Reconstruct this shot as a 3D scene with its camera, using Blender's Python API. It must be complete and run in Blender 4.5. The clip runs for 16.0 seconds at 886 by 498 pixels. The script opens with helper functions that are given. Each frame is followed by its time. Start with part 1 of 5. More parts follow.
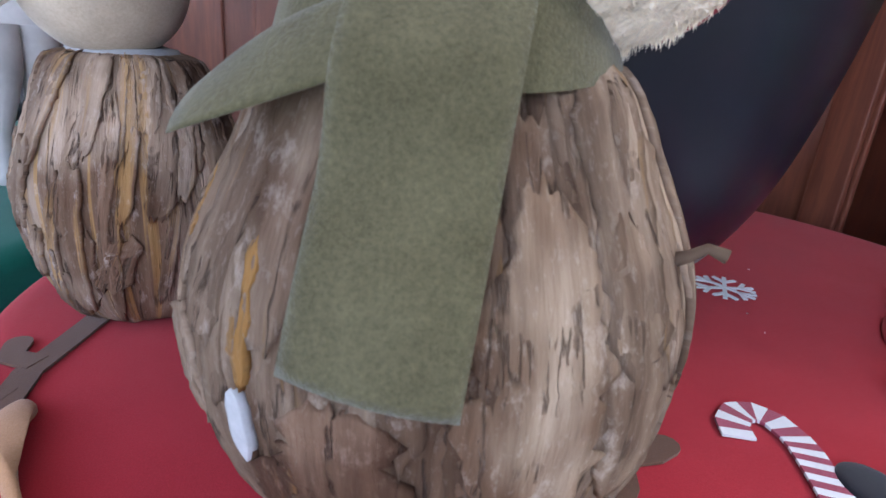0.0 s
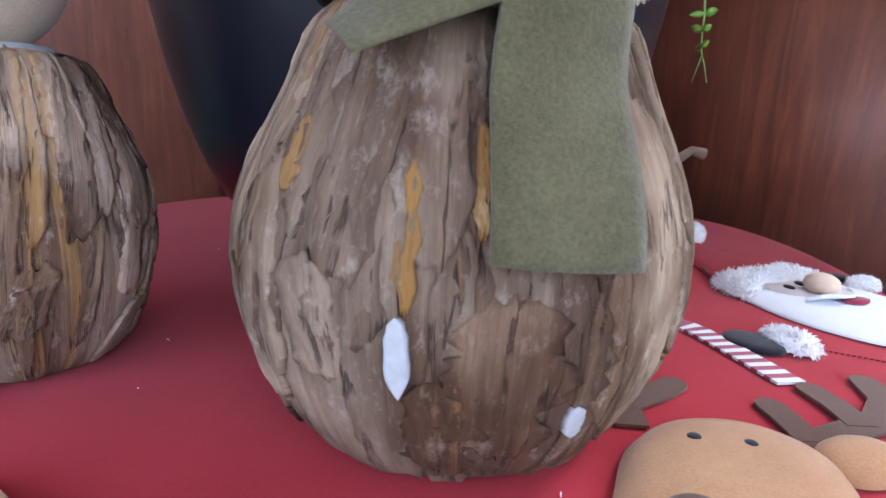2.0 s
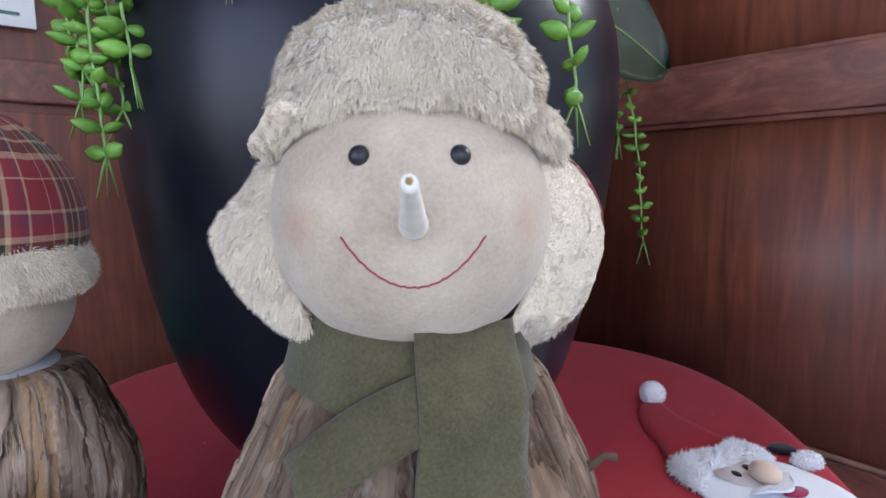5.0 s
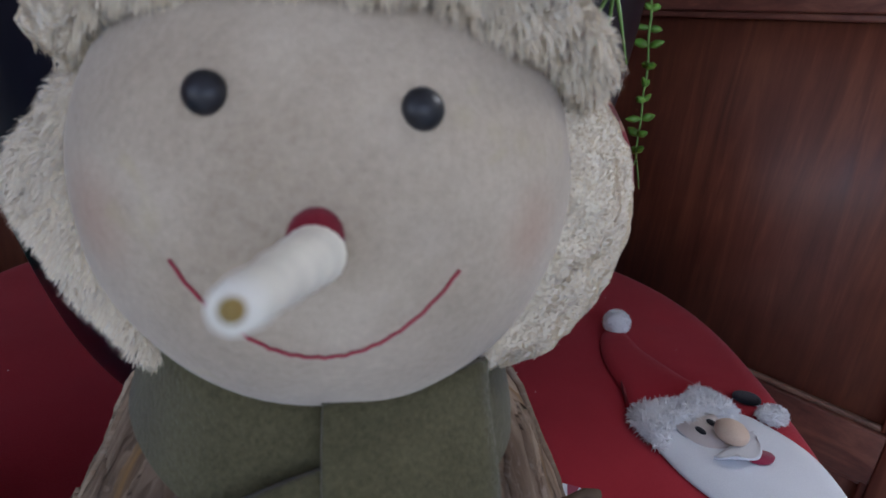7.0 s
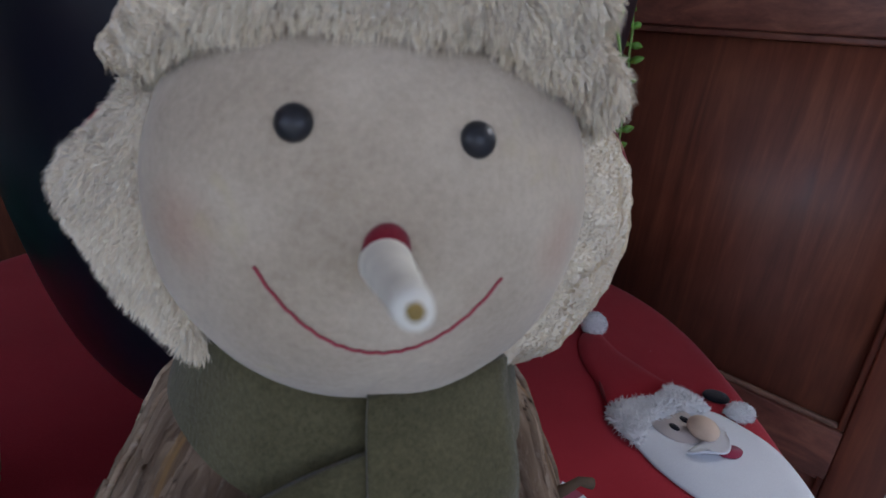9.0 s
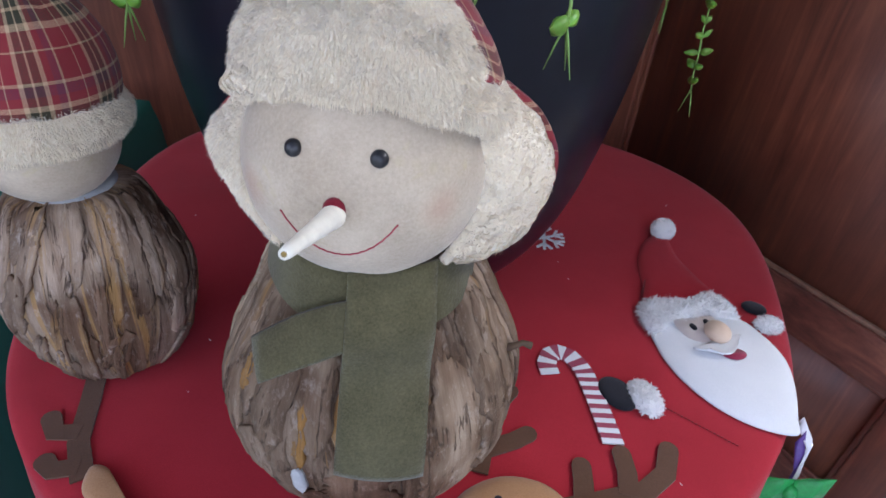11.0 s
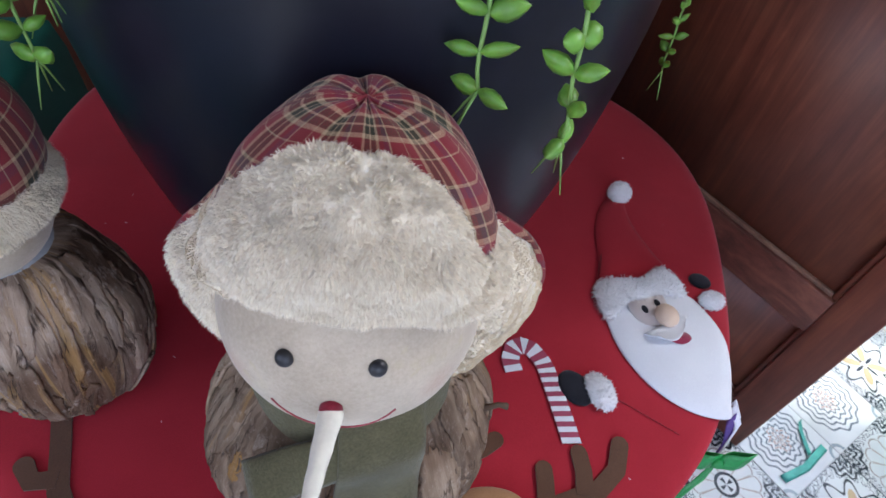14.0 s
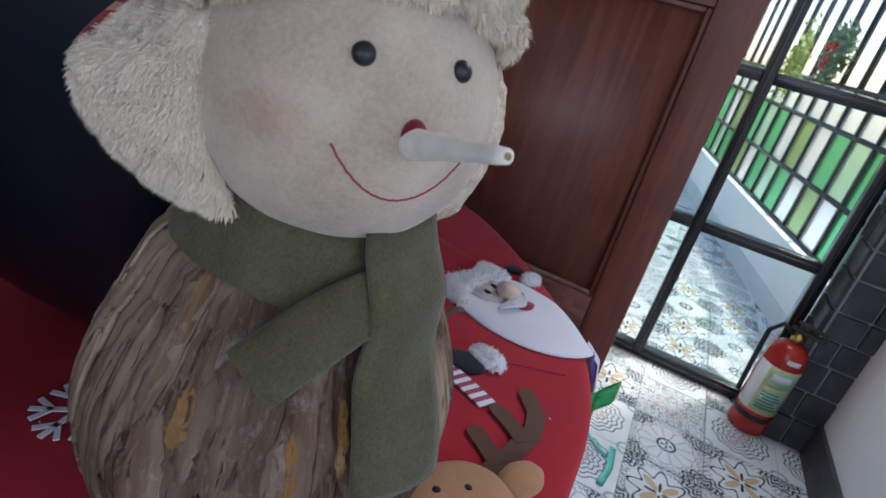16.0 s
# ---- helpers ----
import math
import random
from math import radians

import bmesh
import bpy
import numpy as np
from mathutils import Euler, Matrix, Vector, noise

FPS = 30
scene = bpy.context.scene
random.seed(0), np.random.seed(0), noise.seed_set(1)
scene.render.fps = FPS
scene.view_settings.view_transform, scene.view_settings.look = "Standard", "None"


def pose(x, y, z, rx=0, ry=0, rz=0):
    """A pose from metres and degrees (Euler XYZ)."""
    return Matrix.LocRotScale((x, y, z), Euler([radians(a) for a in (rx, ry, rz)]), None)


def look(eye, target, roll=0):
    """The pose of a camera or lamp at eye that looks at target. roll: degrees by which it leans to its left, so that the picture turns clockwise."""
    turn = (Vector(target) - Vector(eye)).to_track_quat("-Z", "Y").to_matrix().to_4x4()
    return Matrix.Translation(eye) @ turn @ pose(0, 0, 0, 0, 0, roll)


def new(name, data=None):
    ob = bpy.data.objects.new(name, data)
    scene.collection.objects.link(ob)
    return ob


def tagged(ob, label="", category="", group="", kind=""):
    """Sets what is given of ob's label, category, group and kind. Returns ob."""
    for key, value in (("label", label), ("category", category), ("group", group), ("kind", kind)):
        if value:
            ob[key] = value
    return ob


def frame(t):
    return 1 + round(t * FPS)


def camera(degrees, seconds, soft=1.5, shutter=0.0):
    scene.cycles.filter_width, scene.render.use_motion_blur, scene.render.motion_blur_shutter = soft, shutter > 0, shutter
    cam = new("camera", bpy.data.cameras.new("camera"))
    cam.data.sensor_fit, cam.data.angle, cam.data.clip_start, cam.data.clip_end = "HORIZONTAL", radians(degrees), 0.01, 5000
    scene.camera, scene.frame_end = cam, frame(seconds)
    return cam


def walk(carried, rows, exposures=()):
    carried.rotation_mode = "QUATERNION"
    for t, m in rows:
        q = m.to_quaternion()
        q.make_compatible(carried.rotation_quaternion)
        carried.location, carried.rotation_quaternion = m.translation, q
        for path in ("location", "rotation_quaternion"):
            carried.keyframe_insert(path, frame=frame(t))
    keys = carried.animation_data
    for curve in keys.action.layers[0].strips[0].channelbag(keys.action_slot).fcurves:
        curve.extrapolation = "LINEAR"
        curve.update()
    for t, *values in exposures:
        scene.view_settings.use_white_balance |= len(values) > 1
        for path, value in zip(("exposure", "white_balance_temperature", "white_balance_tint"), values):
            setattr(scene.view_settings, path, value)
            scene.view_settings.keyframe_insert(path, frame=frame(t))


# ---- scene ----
cam = camera(76.2, 16.0)
PATH = [
    (0, (0.1576, 0.1102, 0.9960), (-0.062, 1.977, 0.313), 4.84),
    (0.5, (0.0856, 0.1003, 0.9853), (0.243, 1.981, 0.322), 4.51),
    (1, (0.0353, 0.0940, 0.9721), (0.471, 1.945, 0.352), 3.83),
    (1.5, (0.0166, 0.0970, 0.9499), (0.594, 1.921, 0.366), 3.11),
    (2, (0.0072, 0.0821, 0.9435), (0.610, 1.924, 0.450), 1.94),
    (2.5, (0.0113, 0.0630, 0.9556), (0.638, 1.923, 0.573), -0.46),
    (3, (0.0070, 0.0367, 0.9910), (0.622, 1.922, 0.734), -1.02),
    (3.5, (0.0064, 0.0235, 1.0186), (0.643, 1.914, 0.877), -1.12),
    (4, (0.0160, 0.0312, 1.0412), (0.662, 1.922, 0.958), -0.90),
    (4.2, (0.0182, 0.0328, 1.0535), (0.665, 1.923, 0.968), -0.49),
    (6.3, (0.0613, 0.1327, 1.1584), (0.687, 1.910, 0.489), 0.54),
    (6.5, (0.0712, 0.1559, 1.1504), (0.726, 1.911, 0.449), 2.29),
    (7, (0.0717, 0.1709, 1.1340), (0.829, 1.892, 0.452), 5.16),
    (7.5, (0.0761, 0.1936, 1.1234), (0.900, 1.884, 0.443), 5.68),
    (8, (0.0703, 0.1944, 1.1224), (0.892, 1.885, 0.440), 6.31),
    (8.5, (0.0626, 0.1849, 1.1256), (0.908, 1.867, 0.452), 6.85),
    (9, (0.0446, 0.1618, 1.1414), (0.896, 1.844, 0.474), 6.86),
    (9.5, (0.0305, 0.1082, 1.1655), (0.827, 1.773, 0.395), 6.25),
    (10, (0.0209, 0.0452, 1.1915), (0.749, 1.693, 0.323), 5.95),
    (10.2, (0.0252, 0.0188, 1.2022), (0.691, 1.665, 0.281), 6.03),
    (12.3, (0.2218, 0.0353, 1.3556), (0.117, 1.452, -0.052), 2.91),
    (12.5, (0.2191, 0.0586, 1.3736), (0.108, 1.436, -0.072), 3.04),
    (13, (0.1933, 0.0936, 1.3963), (0.219, 1.429, -0.092), 5.00),
    (13.5, (0.1437, 0.1228, 1.3950), (0.422, 1.447, -0.078), 8.95),
    (14, (0.0835, 0.1495, 1.3747), (0.580, 1.411, -0.096), 10.84),
    (14.5, (0.0370, 0.1560, 1.3220), (0.783, 1.405, -0.050), 11.16),
    (15, (-0.0017, 0.1419, 1.2844), (0.978, 1.353, 0.031), 16.14),
    (15.5, (-0.0418, 0.1214, 1.2158), (1.162, 1.297, 0.136), 17.19),
    (16, (-0.0768, 0.1178, 1.1534), (1.331, 1.267, 0.319), 15.58),
]
EXPOSURE = [(t, stops, 6380, 10) for t, stops in ((0, 1.75), (1.5, 1.7), (2.5, 2.05), (3.5, 2.05), (4.2, 1.9), (6.3, 0.4), (7, 0.3), (8, 0.25), (9, 0.1), (9.5, 0.35), (10, 0.8), (12.3, 1.25), (13, 1.2), (13.5, 1.33), (14.5, 0.65), (15, 0.45), (16, 0.5))]
cam.data.dof.use_dof, cam.data.dof.focus_distance, cam.data.dof.aperture_fstop = True, 0.42, 16.0
walk(cam, [(t, look(eye, target, roll)) for t, eye, target, roll in PATH], EXPOSURE)

# ---- light and exposure ----
world = bpy.data.worlds.new("daylight")
scene.world = world
world.use_nodes = True
wn = world.node_tree
sky = wn.nodes.new("ShaderNodeTexSky")
sky.sky_type = "NISHITA"
sky.sun_disc = False
sky.sun_elevation = radians(52)
sky.sun_rotation = radians(110)
wn.nodes["Background"].inputs[1].default_value = 0.2
wn.links.new(sky.outputs[0], wn.nodes["Background"].inputs[0])


def sun_lamp():
    d = bpy.data.lights.new("sun", "SUN")
    d.energy, d.angle, d.color = 3.0, radians(7.0), (1.0, 0.95, 0.88)
    o = new("sun", d)
    o.matrix_world = pose(0, 0, 5, 38, 0, 70)
    return o


def area_lamp(name, m, sx, sy, watts, color):
    d = bpy.data.lights.new(name, "AREA")
    d.shape, d.size, d.size_y, d.energy, d.color = "RECTANGLE", sx, sy, watts, color
    o = new(name, d)
    o.matrix_world = m
    return o


ROOM = pose(0, 0, 0, 0, 0, 20)      # the building's axes: X towards the glass screen, Y along it
FLOOR, TOP = 0.05, 0.75

sun_lamp()
# two lamps added out of view, as daylight from assumed windows behind and left
area_lamp("added_window_light", ROOM @ pose(-0.85, -2.02, 1.75, -90, 0, 180), 2.3, 1.5, 8.3, (0.93, 0.93, 1.30))
area_lamp("added_window_light", ROOM @ pose(-2.32, 0.1, 1.75, 0, -90, 0), 1.5, 1.8, 7.0, (0.93, 0.93, 1.30))
# fill lamp added above the view by the glass screen, brightens floor and appliques
area_lamp("screen_fill", ROOM @ pose(2.02, -0.2, 2.28, 0, 50, 0), 0.45, 0.42, 11.5, (0.97, 0.97, 1.05))


# ---- node helpers ----
class Nodes:
    def __init__(self, name):
        self.mat = bpy.data.materials.new(name)
        self.mat.use_nodes = True
        self.t = self.mat.node_tree
        self.b = self.t.nodes["Principled BSDF"]

    def put(self, kind, **inputs):
        n = self.t.nodes.new("ShaderNode" + kind)
        for k, v in inputs.items():
            key = k.replace("_", " ")
            self.feed(n.inputs[key], v)
        return n

    def feed(self, socket, v):
        if isinstance(v, bpy.types.NodeSocket):
            self.t.links.new(v, socket)
        elif isinstance(v, tuple) and len(v) == 3 and socket.type == "RGBA":
            socket.default_value = (*v, 1)
        else:
            socket.default_value = v

    def coords(self, which="Object", scale=(1, 1, 1)):
        c = self.t.nodes.new("ShaderNodeTexCoord")
        m = self.put("Mapping", Vector=c.outputs[which], Scale=scale)
        return m.outputs[0]

    def noise(self, vec, scale, detail=4.0, rough=0.55, distort=0.0):
        return self.put("TexNoise", Vector=vec, Scale=scale, Detail=detail, Roughness=rough, Distortion=distort).outputs[0]

    def ramp(self, fac, stops, hard=False):
        n = self.t.nodes.new("ShaderNodeValToRGB")
        n.color_ramp.interpolation = "CONSTANT" if hard else "LINEAR"
        els = n.color_ramp.elements
        while len(els) < len(stops):
            els.new(0.5)
        for e, (p, c) in zip(els, stops):
            e.position, e.color = p, (*c, 1) if len(c) == 3 else c
        self.feed(n.inputs[0], fac)
        return n.outputs[0]

    def mix(self, fac, a, b, mode="MIX"):
        n = self.t.nodes.new("ShaderNodeMix")
        n.data_type, n.blend_type = "RGBA", mode
        self.feed(n.inputs[0], fac), self.feed(n.inputs[6], a), self.feed(n.inputs[7], b)
        return n.outputs[2]

    def math(self, op, a, b=0.0, c=0.0):
        n = self.t.nodes.new("ShaderNodeMath")
        n.operation = op
        for s, v in zip(n.inputs, (a, b, c)):
            self.feed(s, v)
        return n.outputs[0]

    def split(self, vec):
        n = self.put("SeparateXYZ", Vector=vec)
        return n.outputs[0], n.outputs[1], n.outputs[2]

    def bump(self, height, strength=0.5, dist=0.001):
        n = self.put("Bump", Height=height, Strength=strength, Distance=dist)
        self.t.links.new(n.outputs[0], self.b.inputs["Normal"])

    def done(self, color, rough=0.8, **more):
        self.feed(self.b.inputs["Base Color"], color)
        self.feed(self.b.inputs["Roughness"], rough)
        for k, v in more.items():
            self.feed(self.b.inputs[k.replace("_", " ")], v)
        return self.mat


def grey(v):
    return (v, v, v)


def felt(name, dark, light, grain=900.0, blotch=14.0, bump=0.5, sheen=0.25):
    n = Nodes(name)
    v = n.coords()
    fine = n.noise(v, grain, 3, 0.7)
    big = n.noise(v, blotch, 4, 0.6)
    f = n.math("ADD", n.math("MULTIPLY", fine, 0.6), n.math("MULTIPLY", big, 0.4))
    c = n.ramp(f, [(0.32, dark), (0.68, light)])
    n.bump(fine, bump, 0.0006)
    return n.done(c, 0.95, Sheen_Weight=sheen, Sheen_Roughness=0.5, Specular_IOR_Level=0.15)


def bark_material(name, seed, warm, tint=(1, 1, 1)):
    """Stringy peeling bark: grey-pink outer skin, ochre inner layers, dark cracks along the grain."""
    n = Nodes(name)
    c = n.t.nodes.new("ShaderNodeTexCoord")
    uv = n.put("Mapping", Vector=c.outputs["UV"], Location=(seed, seed * 0.7, 0)).outputs[0]
    rnd = n.t.nodes.new("ShaderNodeObjectInfo").outputs["Random"]
    wob = n.put("Mapping", Vector=uv, Scale=(1, 0.055, 1)).outputs[0]
    grain = n.noise(wob, 800, 6, 0.75)
    wide = n.noise(n.put("Mapping", Vector=uv, Scale=(1, 0.10, 1)).outputs[0], 55, 8, 0.66, 0.1)
    blot = n.noise(n.put("Mapping", Vector=uv, Scale=(1, 0.6, 1)).outputs[0], 48, 8, 0.72)
    zone = n.noise(n.put("Mapping", Vector=c.outputs["Object"], Scale=(1, 1, 0.6)).outputs[0], 12, 3, 0.5)
    skin = n.ramp(wide, [(0.30, (0.105, 0.073, 0.053)), (0.43, (0.185, 0.142, 0.110)), (0.56, (0.265, 0.213, 0.172)), (0.74, (0.37, 0.315, 0.268))])
    skin = n.mix(n.ramp(grain, [(0.36, grey(0.42)), (0.54, grey(0.0))]), skin, (0.16, 0.11, 0.085))
    skin = n.mix(1.0, skin, n.ramp(zone, [(0.38, (0.48, 0.37, 0.30)), (0.48, (0.90, 0.85, 0.80)), (0.60, (1.42, 1.38, 1.32))]), "MULTIPLY")
    skin = n.mix(1.0, skin, n.ramp(rnd, [(0.0, (0.72, 0.67, 0.64)), (0.45, (0.97, 0.95, 0.94)), (1.0, (1.18, 1.16, 1.15))]), "MULTIPLY")
    och = n.ramp(n.noise(wob, 60, 5, 0.65, 0.3), [(0.60 - warm, grey(0)), (0.68 - warm, grey(1))])
    skin = n.mix(n.math("MULTIPLY", och, 0.6), skin, (0.36, 0.21, 0.075))
    pale = n.ramp(blot, [(0.56, grey(0)), (0.68, grey(1))])
    skin = n.mix(n.math("MULTIPLY", pale, 0.4), skin, (0.60, 0.53, 0.49))
    fleck = n.ramp(n.noise(n.put("Mapping", Vector=uv, Scale=(1, 0.5, 1)).outputs[0], 210, 8, 0.75), [(0.55, grey(0)), (0.63, grey(1))])
    skin = n.mix(n.math("MULTIPLY", n.math("MULTIPLY", fleck, zone), 0.28), skin, (0.62, 0.57, 0.53))
    speck = n.ramp(blot, [(0.27, grey(0.0)), (0.33, grey(1))])
    skin = n.mix(n.math('ADD', n.math('MULTIPLY', speck, 0.55), 0.45), (0.13, 0.085, 0.06), skin)
    ridge = n.math("ABSOLUTE", n.math("SUBTRACT", n.noise(n.put("Mapping", Vector=uv, Scale=(1, 0.10, 1)).outputs[0], 30, 7, 0.6, 0.0), 0.5))
    where = n.ramp(n.noise(uv, 30, 3, 0.5), [(0.48, grey(0.0)), (0.54, grey(1.0))])
    crack = n.math("MAXIMUM", n.ramp(ridge, [(0.003, grey(0)), (0.011, grey(1))]), where)
    crack = n.math("MINIMUM", crack, n.ramp(n.noise(wob, 150, 5, 0.65, 0.15), [(0.24, grey(0)), (0.30, grey(1))]))
    skin = n.mix(n.math('ADD', n.math('MULTIPLY', crack, 0.72), 0.28), (0.05, 0.032, 0.023), skin)
    h = n.math("ADD", n.math("MULTIPLY", wide, 0.8), n.math("ADD", n.math("MULTIPLY", grain, 0.35), n.math("MULTIPLY", crack, 0.7)))
    skin = n.mix(1.0, skin, tint, "MULTIPLY")
    n.bump(n.math("ADD", h, n.math("MULTIPLY", blot, 0.6)), 0.9, 0.003)
    return n.done(skin, 0.88, Specular_IOR_Level=0.25)


def plaid_material():
    n = Nodes("plaid_cotton")
    c = n.t.nodes.new("ShaderNodeTexCoord")
    x, y, _ = n.split(c.outputs["UV"])
    red, cream, green, brown, wine = (0.21, 0.014, 0.024), (0.47, 0.34, 0.21), (0.022, 0.030, 0.016), (0.11, 0.05, 0.03), (0.12, 0.02, 0.05)
    stops = [(0.0, red), (0.12, cream), (0.135, red), (0.29, cream), (0.35, green), (0.45, cream), (0.48, green), (0.58, cream), (0.64, red), (0.73, wine), (0.83, cream), (0.86, red)]

    def stripes(a):
        return n.ramp(n.math("FRACT", n.math("MULTIPLY", a, 1 / 0.056)), stops, True)
    weave = n.math("GREATER_THAN", n.math("FRACT", n.math("MULTIPLY", n.math("ADD", x, y), 900.0)), 0.5)
    weave = n.math("ADD", 0.25, n.math("MULTIPLY", weave, 0.5))
    col = n.mix(weave, stripes(x), stripes(y))
    v = n.coords()
    col = n.mix(n.math("MULTIPLY", n.noise(v, 30, 3), 0.15), col, (0.30, 0.16, 0.13))
    n.bump(n.noise(v, 1500, 2), 0.3, 0.0004)
    return n.done(col, 0.85, Sheen_Weight=0.15, Specular_IOR_Level=0.2)


def plush_material(name, base, tip):
    n = Nodes(name)
    v = n.coords()
    rnd = n.t.nodes.new("ShaderNodeNewGeometry").outputs["Random Per Island"]
    big = n.noise(v, 45, 3)
    f = n.math("ADD", n.math("MULTIPLY", rnd, 0.5), n.math("MULTIPLY", big, 0.5))
    c = n.ramp(f, [(0.25, base), (0.7, tip)])
    n.bump(n.noise(v, 500, 3), 0.7, 0.002)
    return n.done(c, 0.9, Sheen_Weight=0.75, Sheen_Roughness=0.6, Specular_IOR_Level=0.2)


def face_material(name, cheeks, stains):
    """Cream felt with faint rubbed pink on the cheeks and small yellow stains."""
    n = Nodes(name)
    v = n.coords()
    fine, big = n.noise(v, 420, 5, 0.75), n.noise(v, 22, 6, 0.6)
    c = n.ramp(n.math("ADD", n.math("MULTIPLY", fine, 0.4), n.math("MULTIPLY", big, 0.6)), [(0.3, (0.34, 0.268, 0.190)), (0.66, (0.60, 0.512, 0.392))])
    for p in cheeks:
        d = n.t.nodes.new("ShaderNodeVectorMath")
        d.operation = "DISTANCE"
        n.feed(d.inputs[0], v)
        d.inputs[1].default_value = p
        s = n.ramp(n.math("ADD", n.math("MULTIPLY", d.outputs["Value"], 40.0), n.math("MULTIPLY", big, 0.5)), [(0.25, grey(1)), (0.95, grey(0))])
        c = n.mix(n.math("MULTIPLY", s, 0.42), c, (0.48, 0.24, 0.16))
    for p in stains:
        d = n.t.nodes.new("ShaderNodeVectorMath")
        d.operation = "DISTANCE"
        n.feed(d.inputs[0], v)
        d.inputs[1].default_value = p
        s = n.ramp(n.math("ADD", n.math("MULTIPLY", d.outputs["Value"], 150.0), n.math("MULTIPLY", big, 0.5)), [(0.3, grey(1)), (1.0, grey(0))])
        c = n.mix(n.math("MULTIPLY", s, 0.30), c, (0.46, 0.39, 0.17))
    st = n.ramp(n.noise(v, 33, 3, 0.5, 0.5), [(0.66, grey(0)), (0.76, grey(1))])
    c = n.mix(n.math("MULTIPLY", st, 0.4), c, (0.5, 0.42, 0.18))
    n.bump(fine, 0.5, 0.0007)
    return n.done(c, 0.95, Sheen_Weight=0.3, Specular_IOR_Level=0.15)


def wood_material(name, dark, mid, light, axis=2, gloss=0.3):
    n = Nodes(name)
    s = [9.0, 9.0, 9.0]
    s[axis] = 0.7
    v = n.coords("Object", tuple(s))
    g = n.noise(v, 3.2, 8, 0.62, 1.2)
    f = n.noise(v, 22, 4, 0.7)
    b = n.noise(n.coords(), 4.5, 4)
    x = n.math("ADD", n.math("MULTIPLY", g, 0.62), n.math("ADD", n.math("MULTIPLY", f, 0.18), n.math("MULTIPLY", b, 0.36)))
    c = n.ramp(x, [(0.42, dark), (0.58, mid), (0.74, light)])
    n.bump(f, 0.12, 0.001)
    return n.done(c, n.ramp(g, [(0.2, grey(gloss)), (0.8, grey(gloss + 0.18))]), Specular_IOR_Level=0.5)


def plain(name, color, rough=0.6, vary=0.12, scale=30.0, **more):
    n = Nodes(name)
    v = n.coords()
    k = n.noise(v, scale, 5, 0.6)
    lo, hi = tuple(c * (1 - vary) for c in color), tuple(min(1, c * (1 + vary)) for c in color)
    n.bump(n.noise(v, scale * 12, 3), 0.15, 0.0006)
    return n.done(n.ramp(k, [(0.3, lo), (0.7, hi)]), rough, **more)


